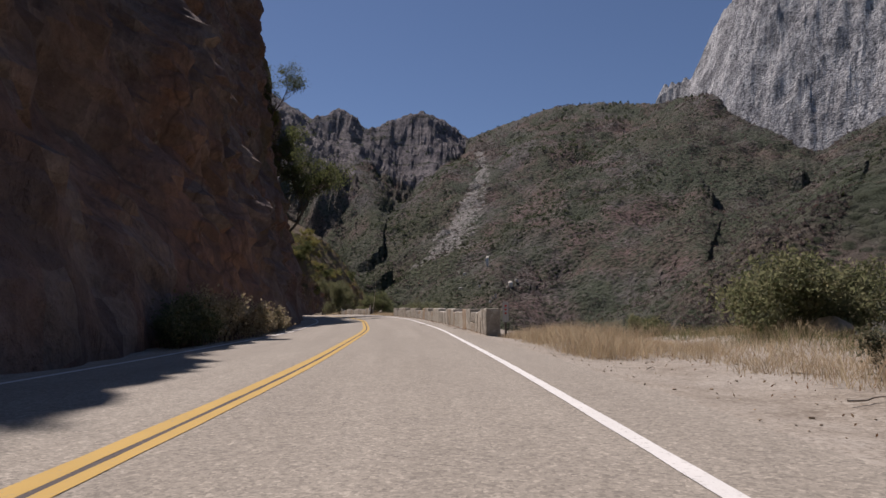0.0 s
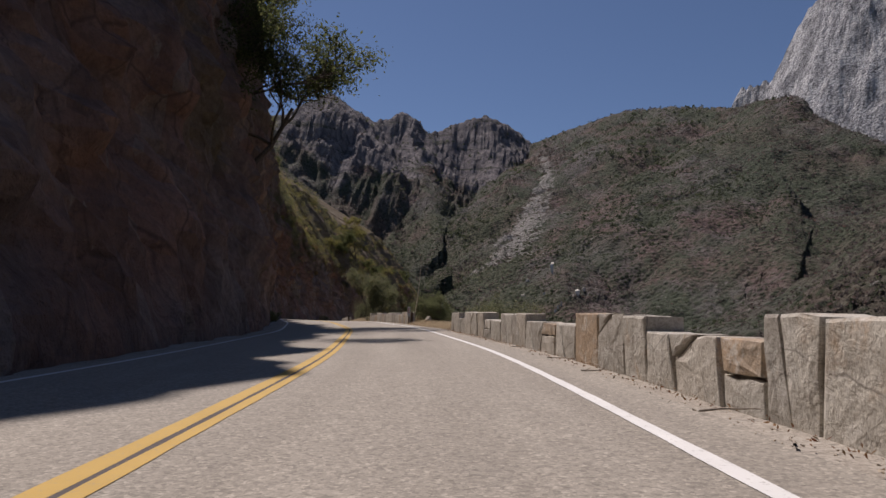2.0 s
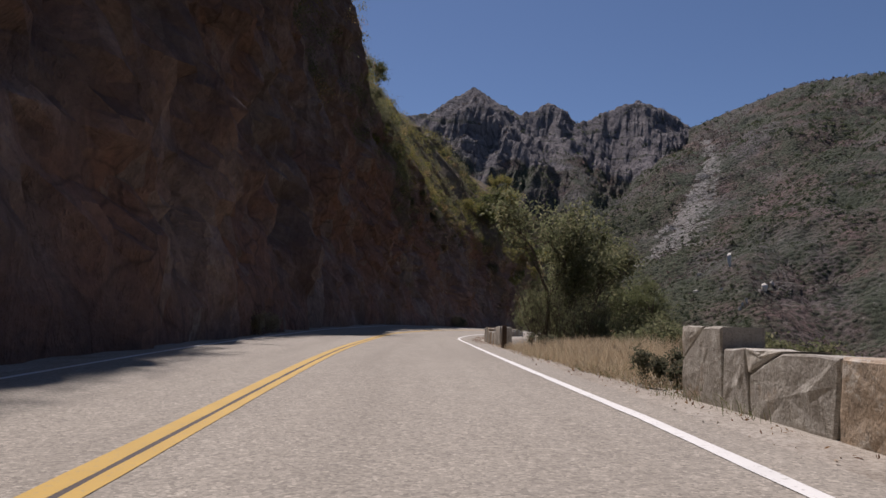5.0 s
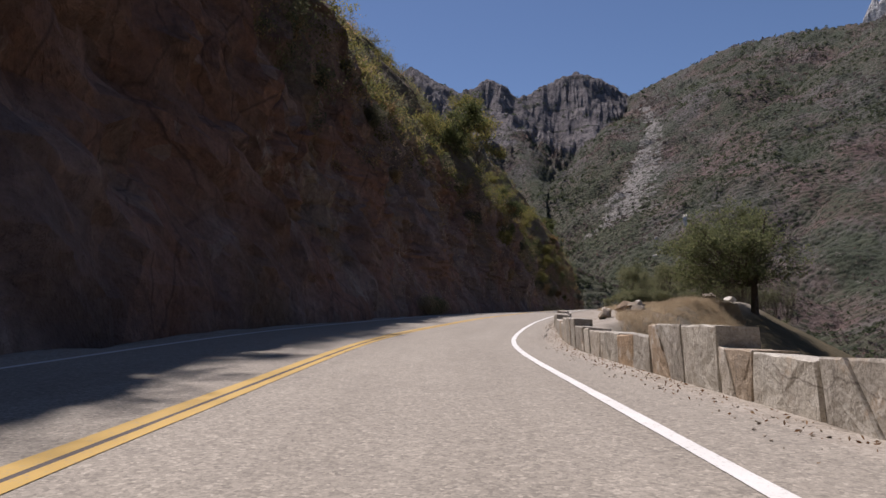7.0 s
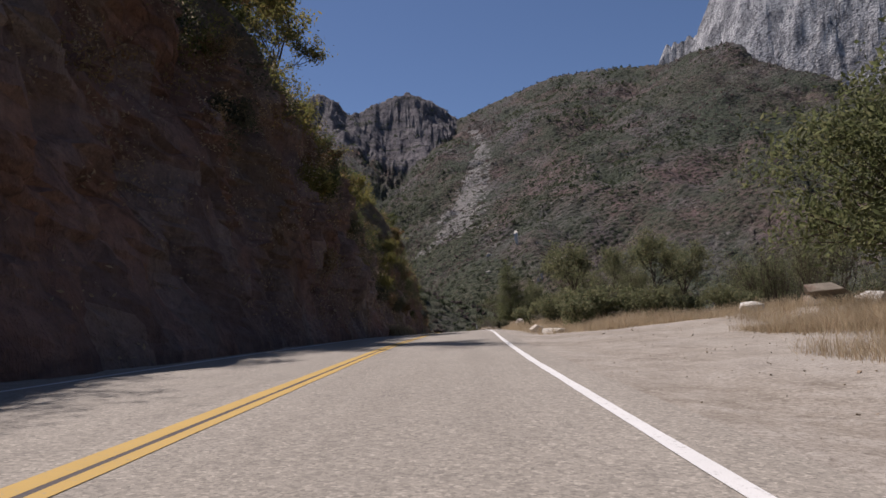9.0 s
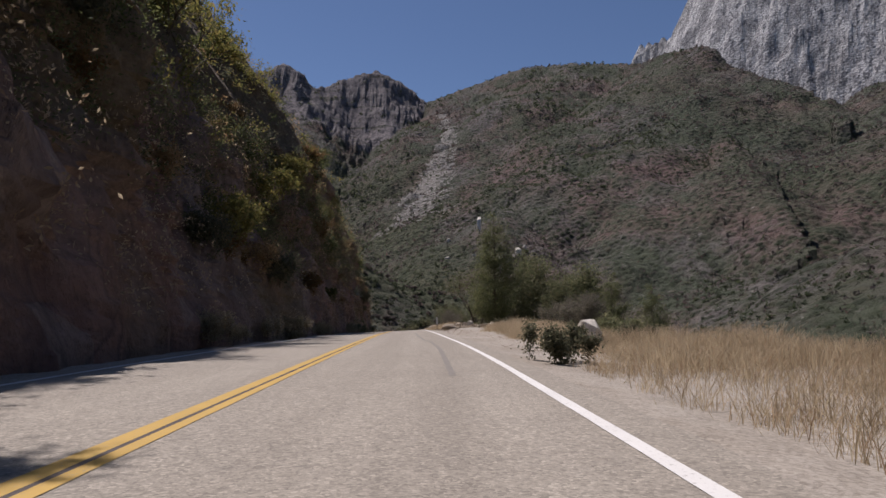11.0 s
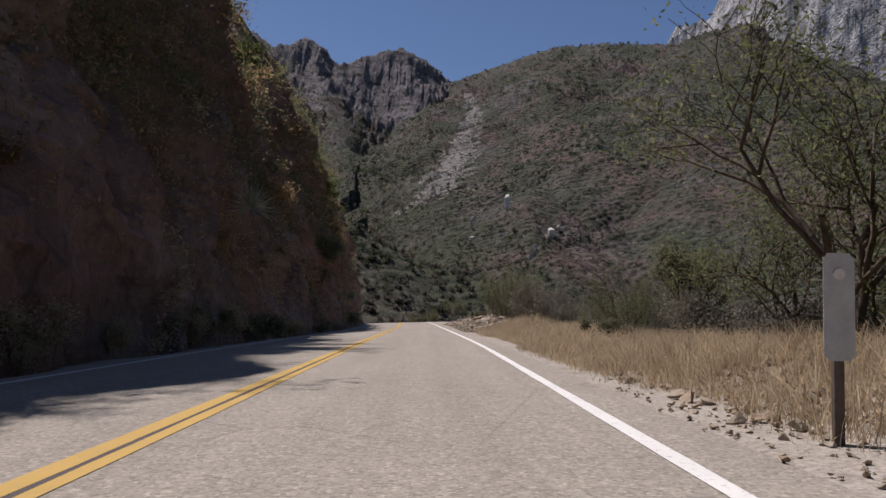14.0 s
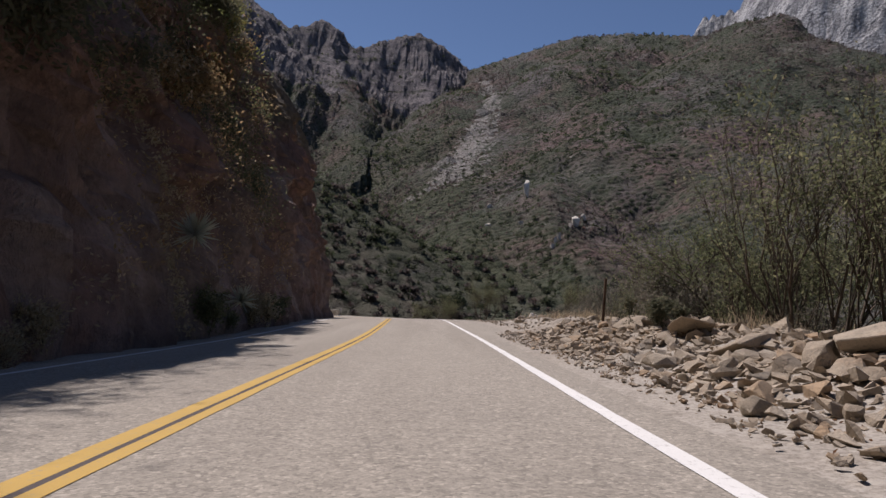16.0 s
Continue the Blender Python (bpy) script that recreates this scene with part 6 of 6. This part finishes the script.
def leaf_litter():
    """Dry fallen leaves blown against the walls and along the shoulder."""
    rng = np.random.default_rng(19)
    zones = ((22, 66.6, 4.0, 4.45, 45), (82, 102, 4.4, 4.85, 26), (120, 170, 4.1, 4.8, 30), (0, 22, 4.4, 9, 14), (66, 82, 4.0, 6, 40), (102, 120, 4.1, 6, 40), (222, 300, 4.0, 6, 5), (300, 332, 3.8, 4.8, 30))
    S = np.concatenate([rng.uniform(a, b, int((b - a) * (e - c) * n)) for a, b, c, e, n in zones])
    D = np.concatenate([c + (e - c) * rng.beta(2.2, 1.2, int((b - a) * (e - c) * n)) for a, b, c, e, n in zones])
    me = leaf_mesh("leaf_litter", rng, road_xyz(S, D, np.maximum(right_ground(S, D), -0.02) + 0.02), 1, 0.004, 0.022, LITTER)
    tagged(new("leaf_litter", me), "dry brown fallen leaves along the shoulder", "leaves", kind="stuff")


leaf_litter()

# ---------------------------------------------------------------- far brush and outcrops
def clumps(name, label, category, material, centres, sizes, count, rng, flat=0.75, facet=0.45):
    """Bushes seen far off: each a dome of leafy facets, one mesh for all."""
    n = len(centres)
    q = rng.normal(0, 1, (n, count, 3))
    q /= np.linalg.norm(q, axis=2, keepdims=True)
    q = q * np.array((1.0, 1.0, flat)) * rng.uniform(0.55, 1.05, (n, count, 1)) * sizes[:, None, None]
    q[..., 2] += 0.35 * sizes[:, None]
    c = centres[:, None] + q
    u = rng.normal(0, 1, (n, count, 3)) * sizes[:, None, None] * facet
    w = rng.normal(0, 1, (n, count, 3)) * sizes[:, None, None] * facet
    v = np.stack([c - u, c + w, c + u], 2).reshape(-1, 3)
    tagged(new(name, mesh_from(name, v, np.arange(len(v)).reshape(-1, 3), material)), label, category, kind="stuff")


def far_brush():
    x, y, z, rk, gr, near = HILLS
    rng = np.random.default_rng(15)
    n = 105000
    i, j = rng.integers(48, x.shape[0] - 46, n), rng.integers(30, x.shape[1] - 14, n)
    fx = rng.uniform(0, 1, n)
    px = x[i, j] * (1 - fx) + x[i, j + 1] * fx
    py = y[i, j] * (1 - fx) + y[i, j + 1] * fx
    pz = z[i, j] * (1 - fx) + z[i, j + 1] * fx
    dist = near[i, j]
    thick = fbm(px / 90, py / 90, octaves=4, seed=61)
    keep = (gr[i, j] < 0.5) & (dist > 75) & (rng.uniform(0, 1, n) > rk[i, j] * 0.75) & (thick + rng.uniform(-0.5, 0.7, n) > -0.1)
    px, py, pz, dist, thick = px[keep], py[keep], pz[keep], dist[keep], thick[keep]
    size = rng.uniform(0.5, 1.4, len(px)) * (0.6 + dist / 620.0) * (1 + 0.5 * np.clip(thick, -0.6, 1))
    where = np.stack([px, py, pz], -1)
    lush = fbm(px / 150, py / 260, octaves=4, seed=64) + rng.uniform(-0.2, 0.2, len(px)) > 0.07
    clumps("chaparral", "grey-brown chaparral bushes covering the canyon slopes", "shrub", BRUSH, where[~lush], size[~lush], 9, rng)
    clumps("green_chaparral", "dark green chaparral in the folds of the slopes", "shrub", THICKET, where[lush], size[lush] * 1.15, 9, rng)


far_brush()


def canyon_woods():
    """Dark green oaks and tall brush that fill the canyon's floor and lower slopes ahead."""
    x, y, z, rk, gr, near = HILLS
    rng = np.random.default_rng(16)
    i, j = np.nonzero((x > -330) & (x < 60) & (y > 400) & (y < 1500) & (gr < 0.5) & (z < 330))
    pick = rng.integers(0, len(i), 7000)
    i, j = i[pick], j[pick]
    c = np.stack([x[i, j], y[i, j], z[i, j]], -1) + rng.normal(0, 1.5, (len(i), 3)) * (1, 1, 0.1)
    keep = fbm(c[:, 0] / 70, c[:, 1] / 70, octaves=3, seed=63) + rng.uniform(-0.4, 0.5, len(c)) > -0.1
    c, d = c[keep], near[i, j][keep]
    clumps("canyon_woods", "dark green oak woods and tall brush on the canyon floor", "trees", THICKET, c, rng.uniform(0.6, 1.3, len(c)) * (1.0 + d / 650), 30, rng, 0.85, 0.32)
    # closer growth beyond the last bend
    i, j = np.nonzero((x > -190) & (x < 10) & (y > 395) & (y < 760) & (z < 200))
    pick = rng.integers(0, len(i), 3600)
    i, j = i[pick], j[pick]
    c = np.stack([x[i, j], y[i, j], z[i, j]], -1) + rng.normal(0, 1.2, (len(i), 3)) * (1, 1, 0.05)
    c = c[near[i, j] > 14]
    thin = rng.uniform(395, 900, len(c)) > c[:, 1]
    c = c[thin]
    half = fbm(c[:, 0] / 20, c[:, 1] / 20, octaves=2, seed=65) > -0.05
    clumps("bend_thicket", "dense green brush on the slope beyond the bend", "shrub", THICKET, c[half], rng.uniform(0.6, 1.7, half.sum()), 84, rng, 0.8, 0.25)
    clumps("bend_brush", "grey-brown brush on the slope beyond the bend", "shrub", BRUSH, c[~half], rng.uniform(0.6, 1.5, (~half).sum()), 84, rng, 0.8, 0.25)


canyon_woods()


def outcrop(x, y, z, high, wide, seed, label):
    bm = rock_shape(seed, wide / 2, wide / 2, high / 2, 16)
    me = bpy.data.meshes.new("rock_outcrop")
    bm.to_mesh(me)
    bm.free()
    me.materials.append(PALE_ROCK)
    ob = tagged(new("rock_outcrop", me), label, "rock", "pale outcrops on the slope")
    ob.matrix_basis = pose(x, y, z)


def hill_height(px, py):
    x, y, z = HILLS[:3]
    k = np.argmin((x - px) ** 2 + (y - py) ** 2)
    return float(z.ravel()[k])


for x, y, high, wide, seed in ((60, 876, 19, 6, 501), (54, 712, 9, 3.5, 502), (51, 706, 6, 3, 503), (58, 720, 7, 3, 504), (80, 772, 10, 6, 505), (75, 766, 6, 4, 506), (88, 782, 7, 5, 507), (30, 900, 7, 7, 508), (22, 820, 5, 6, 509), (45, 800, 5, 5, 510)):
    outcrop(x, y, hill_height(x, y) - 1.5, high, wide, seed, "pale rock pinnacle standing out of the brush")
